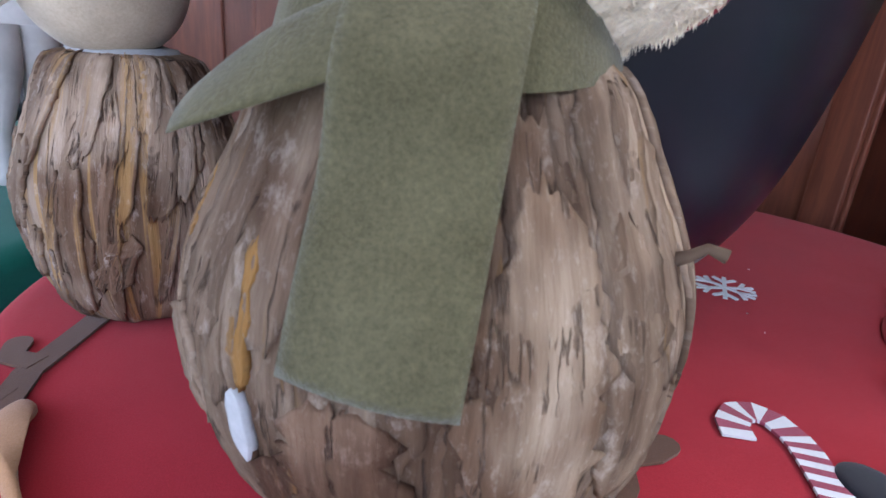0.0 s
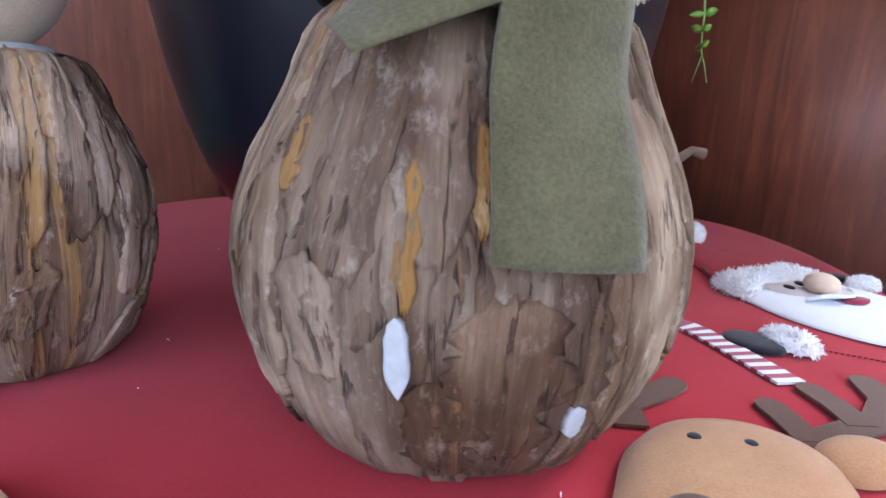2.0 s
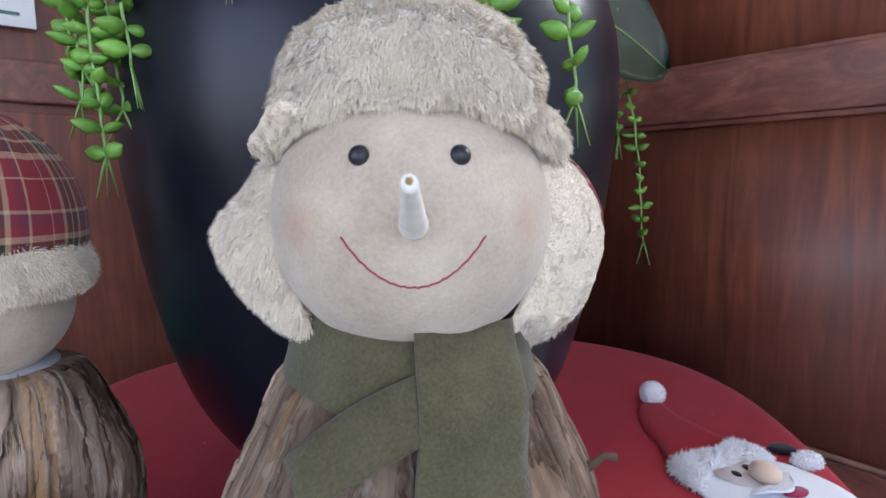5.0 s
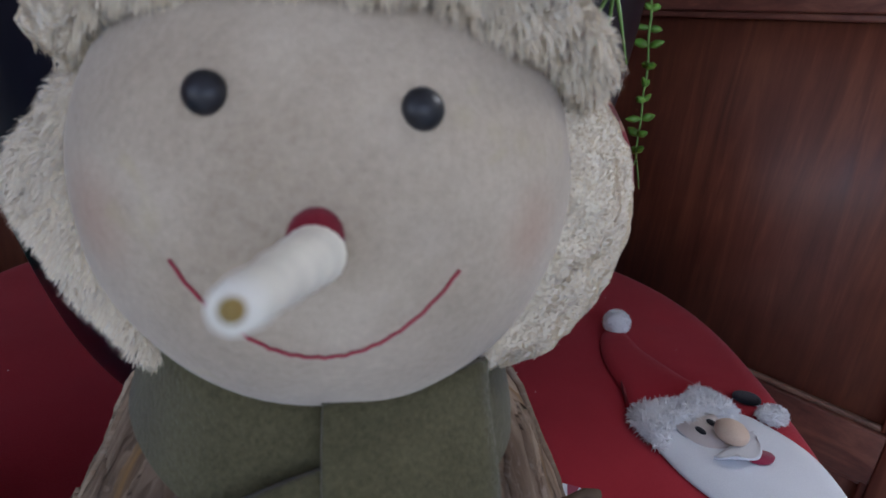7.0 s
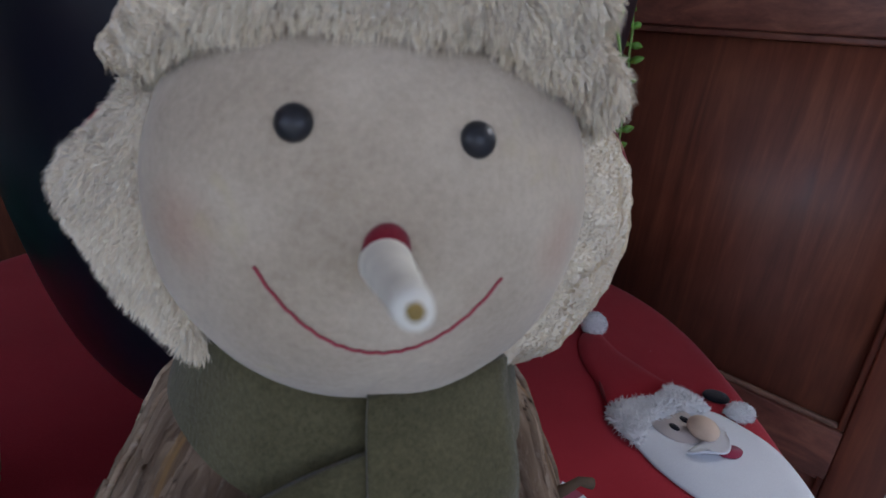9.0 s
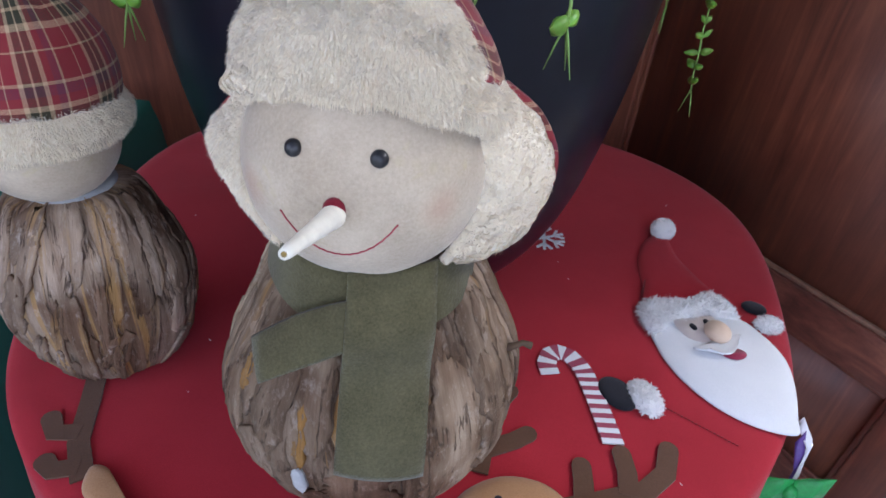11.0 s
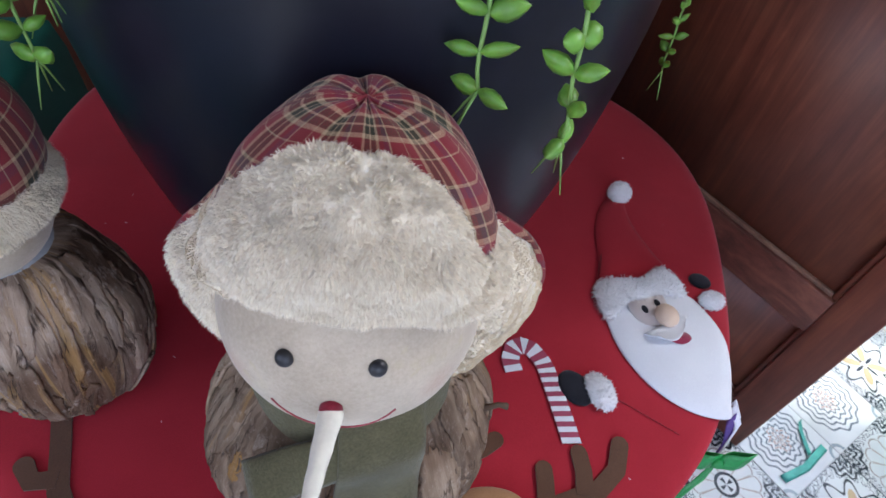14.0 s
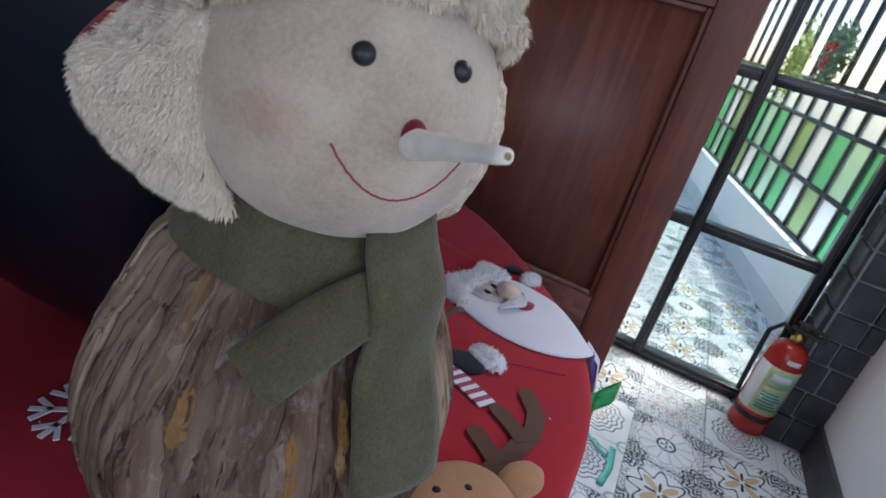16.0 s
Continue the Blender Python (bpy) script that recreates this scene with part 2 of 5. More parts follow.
def tile_material(kind):
    """Printed patchwork cement tile. Each motif is drawn in polar coordinates on the tile's own square."""
    n = Nodes("tile_" + kind)
    c = n.t.nodes.new("ShaderNodeTexCoord")
    p = n.put("Mapping", Vector=c.outputs["UV"], Location=(-1, -1, 0), Scale=(2, 2, 1)).outputs[0]
    x, y, _ = n.split(p)
    ax, ay = n.math("ABSOLUTE", x), n.math("ABSOLUTE", y)
    r = n.math("SQRT", n.math("ADD", n.math("MULTIPLY", x, x), n.math("MULTIPLY", y, y)))
    th = n.math("ARCTAN2", y, x)

    def band(v, a, b):
        return n.math("MULTIPLY", n.math("GREATER_THAN", v, a), n.math("LESS_THAN", v, b))

    def both(a, b):
        return n.math("MULTIPLY", a, b)

    def wave(k, ph=0.0):
        return n.math("COSINE", n.math("ADD", n.math("MULTIPLY", th, float(k)), ph))
    ink, tan, blue = (0.035, 0.048, 0.056), (0.52, 0.40, 0.24), (0.30, 0.38, 0.42)
    col = n.ramp(n.noise(n.coords(), 8, 4), [(0.3, (0.58, 0.64, 0.66)), (0.7, (0.72, 0.77, 0.78))])
    corner = n.math("SQRT", n.math("ADD", n.math("POWER", n.math("SUBTRACT", ax, 1.0), 2.0), n.math("POWER", n.math("SUBTRACT", ay, 1.0), 2.0)))
    cth = n.math("ARCTAN2", n.math("SUBTRACT", ay, 1.0), n.math("SUBTRACT", ax, 1.0))
    swirl = n.math("SINE", n.math("ADD", n.math("MULTIPLY", corner, 40.0), n.math("MULTIPLY", n.math("SINE", n.math("MULTIPLY", cth, 10.0)), 2.4)))
    def filigree(k):
        a = n.math("SINE", n.math("ADD", n.math("MULTIPLY", x, k), n.math("MULTIPLY", n.math("SINE", n.math("MULTIPLY", y, k * 0.85)), 1.7)))
        b = n.math("SINE", n.math("ADD", n.math("MULTIPLY", y, k), n.math("MULTIPLY", n.math("SINE", n.math("MULTIPLY", x, k * 0.85)), 1.7)))
        return band(n.math("ABSOLUTE", n.math("MULTIPLY", a, b)), 0.14, 0.42)
    if kind == "star":
        col = n.mix(both(filigree(17.0), n.math("GREATER_THAN", r, 0.84)), col, (0.10, 0.13, 0.15))
        edge = n.math("ADD", 0.62, n.math("MULTIPLY", 0.16, wave(8)))
        col = n.mix(band(n.math("SUBTRACT", r, edge), 0.0, 0.075), col, ink)
        petal = n.math("MULTIPLY", 0.62, n.math("POWER", n.math("ABSOLUTE", wave(2, math.pi / 2)), 3.0))
        col = n.mix(both(n.math("LESS_THAN", r, petal), n.math("GREATER_THAN", r, 0.1)), col, tan)
        col = n.mix(both(n.math("LESS_THAN", r, n.math("MULTIPLY", 0.4, n.math("POWER", n.math("ABSOLUTE", wave(2)), 8.0))), n.math("GREATER_THAN", r, 0.06)), col, ink)
        col = n.mix(both(n.math("LESS_THAN", corner, 0.56), n.math("GREATER_THAN", swirl, 0.05)), col, ink)
    elif kind == "flower":
        col = n.mix(both(filigree(19.0), n.math("GREATER_THAN", r, 0.86)), col, (0.08, 0.10, 0.12))
        w12 = n.math("ABSOLUTE", wave(6))
        out = n.math("ADD", 0.66, n.math("MULTIPLY", 0.13, n.math("POWER", w12, 0.5)))
        col = n.mix(band(n.math("SUBTRACT", r, out), 0.0, 0.035), col, (0.33, 0.31, 0.29))
        col = n.mix(both(n.math("LESS_THAN", w12, 0.22), band(r, 0.28, 0.68)), col, (0.42, 0.39, 0.36))
        col = n.mix(band(r, 0.21, 0.28), col, ink)
        col = n.mix(both(n.math("LESS_THAN", r, 0.16), n.math("GREATER_THAN", wave(4), 0.3)), col, ink)
        col = n.mix(both(n.math("LESS_THAN", corner, 0.60), n.math("GREATER_THAN", swirl, 0.15)), col, ink)
    elif kind == "rosette":
        ring = n.math("SINE", n.math("ADD", n.math("MULTIPLY", r, 42.0), n.math("MULTIPLY", wave(12), 1.5)))
        col = n.mix(both(n.math("GREATER_THAN", ring, 0.45), n.math("LESS_THAN", r, 0.86)), col, (0.16, 0.2, 0.23))
        col = n.mix(both(n.math("LESS_THAN", r, 0.3), n.math("GREATER_THAN", n.math("MULTIPLY", wave(8), ring), 0.2)), col, (0.42, 0.30, 0.26))
        col = n.mix(band(corner, 0.16, 0.24), col, blue)
    else:
        lace = n.math("MULTIPLY", n.math("SINE", n.math("ADD", n.math("MULTIPLY", x, 15.0), n.math("MULTIPLY", n.math("SINE", n.math("MULTIPLY", y, 13.0)), 1.8))),
                      n.math("SINE", n.math("ADD", n.math("MULTIPLY", y, 15.0), n.math("MULTIPLY", n.math("SINE", n.math("MULTIPLY", x, 13.0)), 1.8))))
        col = n.mix(band(n.math("ABSOLUTE", lace), 0.18, 0.46), col, (0.11, 0.14, 0.16))
        col = n.mix(band(n.math("SUBTRACT", r, n.math("MULTIPLY", 0.12, wave(6))), 0.36, 0.44), col, (0.45, 0.36, 0.32))
    wear = n.noise(n.coords(), 3.0, 5)
    return n.done(col, n.ramp(wear, [(0.3, grey(0.08)), (0.75, grey(0.2))]), Specular_IOR_Level=0.6)


M_RED = felt("red_felt", (0.335, 0.015, 0.026), (0.465, 0.026, 0.042), 800, 9, 0.45, 0.12)
M_REDDARK = felt("red_seam", (0.17, 0.006, 0.012), (0.25, 0.01, 0.02))
M_GREENCLOTH = felt("green_cloth", (0.0, 0.105, 0.075), (0.006, 0.16, 0.115), 700, 6, 0.3, 0.15)
M_SCARF = felt("olive_felt", (0.052, 0.046, 0.021), (0.120, 0.110, 0.058), 520, 40, 0.9, 0.2)
M_TAN = felt("tan_felt", (0.36, 0.18, 0.08), (0.50, 0.28, 0.14), 700, 30)
M_BROWN = felt("brown_felt", (0.085, 0.04, 0.022), (0.14, 0.07, 0.04), 700, 30)
M_BLACKFELT = felt("black_felt", (0.008, 0.008, 0.012), (0.02, 0.02, 0.028))
M_WHITEFELT = felt("white_felt", (0.70, 0.72, 0.76), (0.82, 0.84, 0.87), 700, 12, 0.3)
M_CANE = felt("maroon_felt", (0.24, 0.02, 0.05), (0.34, 0.04, 0.08))
M_STRIPE = felt("pink_maroon_felt", (0.30, 0.045, 0.085), (0.42, 0.09, 0.14))
M_SKIN = felt("peach_felt", (0.66, 0.48, 0.35), (0.78, 0.61, 0.47))
M_PALESKIN = felt("pale_pink_felt", (0.64, 0.55, 0.51), (0.74, 0.66, 0.62))
M_THREAD = felt("red_thread", (0.30, 0.035, 0.055), (0.42, 0.07, 0.09), 1500)
M_NOSEBIT = felt("maroon_nose_felt", (0.15, 0.008, 0.018), (0.24, 0.018, 0.03))
M_FACE = face_material("cream_felt_face", [(0.0510, 0.3290, 1.087), (0.151, 0.3005, 1.087)], [(0.128, 0.2960, 1.117), (0.137, 0.2975, 1.114), (0.146, 0.3000, 1.111), (0.154, 0.3040, 1.108), (0.162, 0.3090, 1.105)])
M_FACE_PLAIN = face_material("cream_felt", [(0, 0, 9)], [])
M_PLAID = plaid_material()
M_PLUSH = plush_material("cream_plush", (0.78, 0.65, 0.46), (0.94, 0.845, 0.66))
M_WHITEPLUSH = plush_material("white_plush", (0.91, 0.91, 0.91), (0.96, 0.96, 0.96))
M_BARK = bark_material("peeling_bark", 0.0, 0.0, (0.90, 0.86, 0.79))
# redder, darker copy of the bark: shade low on the body put into its tint
M_BARK_DARK = bark_material("shaded_red_bark", 3.7, -0.05, (0.64, 0.51, 0.42))
M_BARK_PALE = bark_material("pale_smooth_bark", 8.1, -0.08, (1.25, 1.22, 1.12))
M_BARK_OCHRE = bark_material("ochre_inner_bark", 5.2, 0.12, (0.95, 0.80, 0.52))
M_BARK_SMALL = bark_material("peeling_bark_ochre", 3.7, 0.05, (1.22, 1.20, 1.17))
M_EYE = plain("dark_plastic", (0.012, 0.013, 0.017), 0.38, 0.2)
M_PAPERCONE = plain("ivory_paper", (0.80, 0.77, 0.67), 0.6, 0.1, 90)
M_OCHRE = plain("ochre_glue", (0.30, 0.20, 0.05), 0.5, 0.3, 300)
M_CORE = plain("white_foam", (0.39, 0.40, 0.41), 0.8, 0.1, 200)
M_VASE = plain("navy_glaze", (0.008, 0.009, 0.016), 0.30, 0.35, 5, Specular_IOR_Level=0.28)
M_SOIL = plain("soil", (0.03, 0.02, 0.014), 0.95, 0.5, 60)
M_LEAF = plain("succulent_leaf", (0.14, 0.32, 0.045), 0.42, 0.35, 40, Subsurface_Weight=0.1)
M_STEM = plain("succulent_stem", (0.20, 0.36, 0.09), 0.5, 0.2, 60)
M_DARKLEAF = plain("dark_leaf", (0.018, 0.032, 0.016), 0.4, 0.4, 20)
M_WREATH = plain("wreath_leaf", (0.05, 0.14, 0.05), 0.5, 0.5, 30)
M_LIME = plain("lime_leaf", (0.36, 0.46, 0.03), 0.4, 0.3, 20)
M_DOOR = wood_material("varnished_mahogany", (0.10, 0.028, 0.017), (0.165, 0.050, 0.029), (0.25, 0.084, 0.044), 2, 0.36)
M_RAIL = wood_material("varnished_mahogany_rail", (0.08, 0.029, 0.021), (0.17, 0.060, 0.041), (0.28, 0.11, 0.068), 1, 0.36)
M_RUB = plain("scuffed_edge", (0.26, 0.15, 0.10), 0.5, 0.3, 40)
M_STEEL = plain("black_steel", (0.014, 0.016, 0.018), 0.28, 0.3, 30)
M_WALL = plain("white_wall_paint", (0.76, 0.78, 0.79), 0.7, 0.04, 5)
M_CEIL = plain("ceiling_paint", (0.78, 0.78, 0.76), 0.8, 0.03, 4)
M_SLATE = plain("slate_stone", (0.045, 0.047, 0.052), 0.5, 0.55, 14)
M_GROUT = plain("pale_grout", (0.30, 0.31, 0.32), 0.9, 0.2, 50)
M_CONCRETE = plain("pale_concrete", (0.62, 0.64, 0.64), 0.6, 0.1, 6)
M_EXT = plain("red_enamel", (0.42, 0.022, 0.014), 0.25, 0.1, 10)
M_LABEL = plain("printed_label", (0.34, 0.56, 0.36), 0.4, 0.1, 20)
M_LABELYEL = plain("label_yellow", (0.62, 0.58, 0.22), 0.4, 0.1, 20)
M_LABELWHITE = plain("label_white", (0.78, 0.80, 0.80), 0.4, 0.05, 20)
M_INK = plain("print_ink", (0.06, 0.16, 0.12), 0.5, 0.2, 60)
M_RUBBER = plain("black_rubber", (0.012, 0.012, 0.013), 0.5, 0.2, 40)
M_BRASS = plain("brass", (0.55, 0.42, 0.12), 0.3, 0.15, 40, Metallic=1.0)
M_RIBBON = plain("green_ribbon", (0.02, 0.30, 0.07), 0.4, 0.15, 200)
M_PURPLE = plain("purple_ribbon", (0.10, 0.045, 0.24), 0.4, 0.15, 200)
M_WHITERIB = plain("white_ribbon", (0.72, 0.72, 0.78), 0.45, 0.05, 200)
M_STATUE = plain("grey_plaster", (0.46, 0.45, 0.44), 0.75, 0.14, 25)
M_PAPER = plain("white_paper", (0.76, 0.77, 0.77), 0.7, 0.03, 8)
M_BLUEPAPER = plain("pale_blue_paper", (0.40, 0.62, 0.74), 0.6, 0.05, 8)
M_TAPE = plain("teal_tape", (0.08, 0.46, 0.38), 0.5, 0.2, 60)


def glass_material(name, color, rough, clear):
    n = Nodes(name)
    return n.done(color, rough, Transmission_Weight=clear, IOR=1.2, Specular_IOR_Level=0.3)


M_GLASS = glass_material("clear_glass", (0.96, 0.98, 0.97), 0.0, 1.0)
M_GGREEN = glass_material("green_glass", (0.16, 0.62, 0.30), 0.35, 0.9)
M_GPALE = glass_material("pale_green_glass", (0.55, 0.85, 0.66), 0.35, 0.9)
M_GOLIVE = glass_material("olive_glass", (0.34, 0.52, 0.24), 0.35, 0.9)
M_GWHITE = glass_material("frosted_white_glass", (0.9, 0.95, 0.97), 0.4, 0.9)
M_TILES = [tile_material(k) for k in ("star", "flower", "rosette", "lace")]


# ---- mesh helpers ----
def thing(name, at, label, category, group="", kind=""):
    e = new(name)
    e.empty_display_size = 0.02
    e.matrix_basis = Matrix.Translation(at)
    return tagged(e, label, category, group, kind)


def finish(bm, name, material, smooth=True):
    me = bpy.data.meshes.new(name)
    bm.normal_update()
    bm.to_mesh(me)
    bm.free()
    for m in (material if isinstance(material, (list, tuple)) else [material]):
        me.materials.append(m)
    if smooth:
        for p in me.polygons:
            p.use_smooth = True
    return me


def part(name, bm, material, parent, label="", smooth=True):
    ob = new(name, finish(bm, name, material, smooth))
    if parent is not None:
        ob.parent = parent
        m = parent.matrix_basis
        if parent.parent is not None:
            m = parent.parent.matrix_basis @ parent.matrix_parent_inverse @ m
        ob.matrix_parent_inverse = m.inverted()
    if label:
        ob["label"] = label
    return ob


def grid(nu, nv, fn, close_u=False, uv=None):
    """A sheet of quads from fn(i/nu, j/nv)."""
    bm = bmesh.new()
    layer = bm.loops.layers.uv.new("UVMap") if uv else None
    cols = nu if close_u else nu + 1
    vs = [[bm.verts.new(fn(i / nu, j / nv)) for j in range(nv + 1)] for i in range(cols)]
    for i in range(nu):
        k = (i + 1) % cols
        for j in range(nv):
            f = bm.faces.new((vs[i][j], vs[k][j], vs[k][j + 1], vs[i][j + 1]))
            if layer:
                for l, (a, b) in zip(f.loops, ((i, j), (i + 1, j), (i + 1, j + 1), (i, j + 1))):
                    l[layer].uv = uv(a / nu, b / nv)
    return bm


def slab(nu, nv, top, under, uv=None):
    """A closed sheet with thickness: two surfaces and a rim."""
    bm = bmesh.new()
    layer = bm.loops.layers.uv.new("UVMap") if uv else None
    sides = []
    for fn in (top, under):
        sides.append([[bm.verts.new(fn(i / nu, j / nv)) for j in range(nv + 1)] for i in range(nu + 1)])

    def face(vs, st):
        f = bm.faces.new(vs)
        if layer:
            for l, (a, b) in zip(f.loops, st):
                l[layer].uv = uv(a / nu, b / nv)
    for i in range(nu):
        for j in range(nv):
            st = ((i, j), (i + 1, j), (i + 1, j + 1), (i, j + 1))
            face([sides[0][a][b] for a, b in st], st)
            face([sides[1][a][b] for a, b in reversed(st)], st[::-1])
    loop = [(i, 0) for i in range(nu)] + [(nu, j) for j in range(nv)] + [(i, nv) for i in range(nu, 0, -1)] + [(0, j) for j in range(nv, 0, -1)]
    for p, q in zip(loop, loop[1:] + loop[:1]):
        face([sides[0][q[0]][q[1]], sides[0][p[0]][p[1]], sides[1][p[0]][p[1]], sides[1][q[0]][q[1]]], (q, p, p, q))
    return bm


def box(a, b, m=None, bevel=0.0):
    bm = bmesh.new()
    bmesh.ops.create_cube(bm, size=1)
    for v in bm.verts:
        v.co = Vector([a[i] + (v.co[i] + 0.5) * (b[i] - a[i]) for i in range(3)])
    if bevel:
        bmesh.ops.bevel(bm, geom=bm.edges[:], offset=bevel, segments=2, affect="EDGES", profile=0.6)
    if m is not None:
        bm.transform(m)
    return bm


def lathe(profile, axis, seg=64, fn=None):
    """Turned shape: profile of (radius, z)."""
    n = len(profile) - 1

    def at(s, t):
        r, z = profile[round(t * n)]
        a = 2 * math.pi * s
        if fn:
            r, z = fn(r, z, a)
        return Vector((axis[0] + r * math.cos(a), axis[1] + r * math.sin(a), z))
    return grid(seg, n, at, True)


def smooth_profile(pts, n):
    zs, rs = [p[1] for p in pts], [p[0] for p in pts]
    out = []
    for k in range(n + 1):
        t = k / n * (len(pts) - 1)
        i = min(int(t), len(pts) - 2)
        f = t - i
        p = [pts[max(0, min(len(pts) - 1, i + d))] for d in (-1, 0, 1, 2)]
        out.append(tuple(0.5 * (2 * p[1][c] + (p[2][c] - p[0][c]) * f + (2 * p[0][c] - 5 * p[1][c] + 4 * p[2][c] - p[3][c]) * f * f + (3 * p[1][c] - p[0][c] - 3 * p[2][c] + p[3][c]) * f ** 3) for c in (0, 1)))
    return out


def tube(points, radius, seg=8, bm=None):
    """A tube along points; radius: number or one for each point."""
    bm = bm or bmesh.new()
    pts = [Vector(p) for p in points]
    rad = radius if isinstance(radius, (list, tuple)) else [radius] * len(pts)
    rings = []
    side = None
    for i, p in enumerate(pts):
        d = (pts[min(i + 1, len(pts) - 1)] - pts[max(i - 1, 0)]).normalized()
        side = (side - d * side.dot(d)).normalized() if side else d.orthogonal().normalized()
        up = d.cross(side)
        rings.append([bm.verts.new(p + (side * math.cos(2 * math.pi * k / seg) + up * math.sin(2 * math.pi * k / seg)) * rad[i]) for k in range(seg)])
    for a, b in zip(rings, rings[1:]):
        for k in range(seg):
            bm.faces.new((a[k], a[(k + 1) % seg], b[(k + 1) % seg], b[k]))
    bm.faces.new(rings[0][::-1]), bm.faces.new(rings[-1])
    return bm


def ball(center, radii, m=None, sub=3):
    bm = bmesh.new()
    bmesh.ops.create_icosphere(bm, subdivisions=sub, radius=1)
    for v in bm.verts:
        v.co = Vector((v.co.x * radii[0], v.co.y * radii[1], v.co.z * radii[2]))
    if m is not None:
        bm.transform(m)
    bmesh.ops.translate(bm, verts=bm.verts, vec=center)
    return bm


def cutout(outline, z, thick, puff=0.0, tilt=None):
    """Felt cut to an outline (x, y), laid at height z: thin, with a soft edge; puff lifts the middle."""
    bm = bmesh.new()
    n = len(outline)
    cx, cy = sum(p[0] for p in outline) / n, sum(p[1] for p in outline) / n
    rings = []
    steps = [(1.0, 0.0), (1.0, thick * 0.7), (0.975, thick), (0.9, thick + puff * 0.45), (0.7, thick + puff * 0.8), (0.4, thick + puff * 0.97)] if puff else [(1.0, 0.0), (1.0, thick)]
    for s, h in steps:
        rings.append([bm.verts.new((cx + (x - cx) * s, cy + (y - cy) * s, z + h)) for x, y in outline])
    for a, b in zip(rings, rings[1:]):
        for k in range(n):
            bm.faces.new((a[k], a[(k + 1) % n], b[(k + 1) % n], b[k]))
    if puff:
        c = bm.verts.new((cx, cy, z + thick + puff))
        for k in range(n):
            bm.faces.new((rings[-1][k], rings[-1][(k + 1) % n], c))
    else:
        bm.faces.new(rings[-1])
    bmesh.ops.recalc_face_normals(bm, faces=bm.faces[:])
    return bm


def spline_loop(pts, per=6):
    out, n = [], len(pts)
    for i in range(n):
        p = [pts[(i + d) % n] for d in (-1, 0, 1, 2)]
        for k in range(per):
            f = k / per
            out.append(tuple(0.5 * (2 * p[1][c] + (p[2][c] - p[0][c]) * f + (2 * p[0][c] - 5 * p[1][c] + 4 * p[2][c] - p[3][c]) * f * f + (3 * p[1][c] - p[0][c] - 3 * p[2][c] + p[3][c]) * f ** 3) for c in (0, 1)))
    return out


def pile(bm, count, length, width, seed, comb=(0, 0, -0.5), spread=0.6, skip=None):
    """Adds plush fibres to a mesh: thin tapered blades that stand on its faces."""
    rng = random.Random(seed)
    faces = [f for f in bm.faces if skip is None or not skip(f.calc_center_median())]
    bm.normal_update()
    areas = [f.calc_area() for f in faces]
    picks = rng.choices(faces, areas, k=count)
    jobs = []
    for f in picks:
        vs = [v.co for v in f.verts]
        a, b = rng.random(), rng.random()
        p = vs[0].lerp(vs[1], a).lerp(vs[-1].lerp(vs[2 if len(vs) > 3 else 1], a), b) if len(vs) > 3 else vs[0].lerp(vs[1], a).lerp(vs[2], b * 0.5)
        jobs.append((p.copy(), f.normal.copy()))
    c = Vector(comb)
    for p, n in jobs:
        clump = noise.noise_vector(p * 75) * 0.55 + noise.noise_vector(p * 190 + Vector((3, 1, 7))) * 0.45
        d = (n + c + clump + Vector([rng.uniform(-spread, spread) for _ in range(3)])).normalized()
        s = d.cross(n)
        s = s.normalized() if s.length > 0.05 else d.orthogonal().normalized()
        s.rotate(Matrix.Rotation(rng.uniform(-0.5, 0.5), 3, d))
        L, w = length * rng.uniform(0.5, 1.15), width * rng.uniform(0.7, 1.3)
        bend = c * L * 0.25
        a, b = bm.verts.new(p - n * 0.0008 - s * w), bm.verts.new(p - n * 0.0008 + s * w)
        e, g = bm.verts.new(p + d * L * 0.6 - s * w * 0.7), bm.verts.new(p + d * L * 0.6 + s * w * 0.7)
        t = bm.verts.new(p + d * L + bend)
        bm.faces.new((a, b, g, e)), bm.faces.new((e, g, t))
    return bm


# ---- the large structure ----
def room_box(name, a, b, material, label, bevel=0.0):
    o = part(name, box(a, b, ROOM, bevel), material, None, "", False)
    return tagged(o, label, name.split("_")[0], "", "structure")


room_box("floor", (-2.4, -2.1, FLOOR - 0.1), (7.0, 3.2, FLOOR - 0.006), M_TILES[3], "patterned cement tile floor base, pale and dark scrolls")
# ceiling added out of view, closes the room and bounces the lamps' light
room_box("ceiling", (-2.4, -2.1, 2.75), (2.14, 3.2, 2.85), M_CEIL, "unseen plain white ceiling, added to close the room and bounce light")
# back wall of dark wood behind the tables, and the wall beyond it
room_box("wall_back", (-2.4, 1.75, FLOOR), (2.14, 1.85, 2.75), M_DOOR, "dark reddish varnished wood panelled wall behind the table")
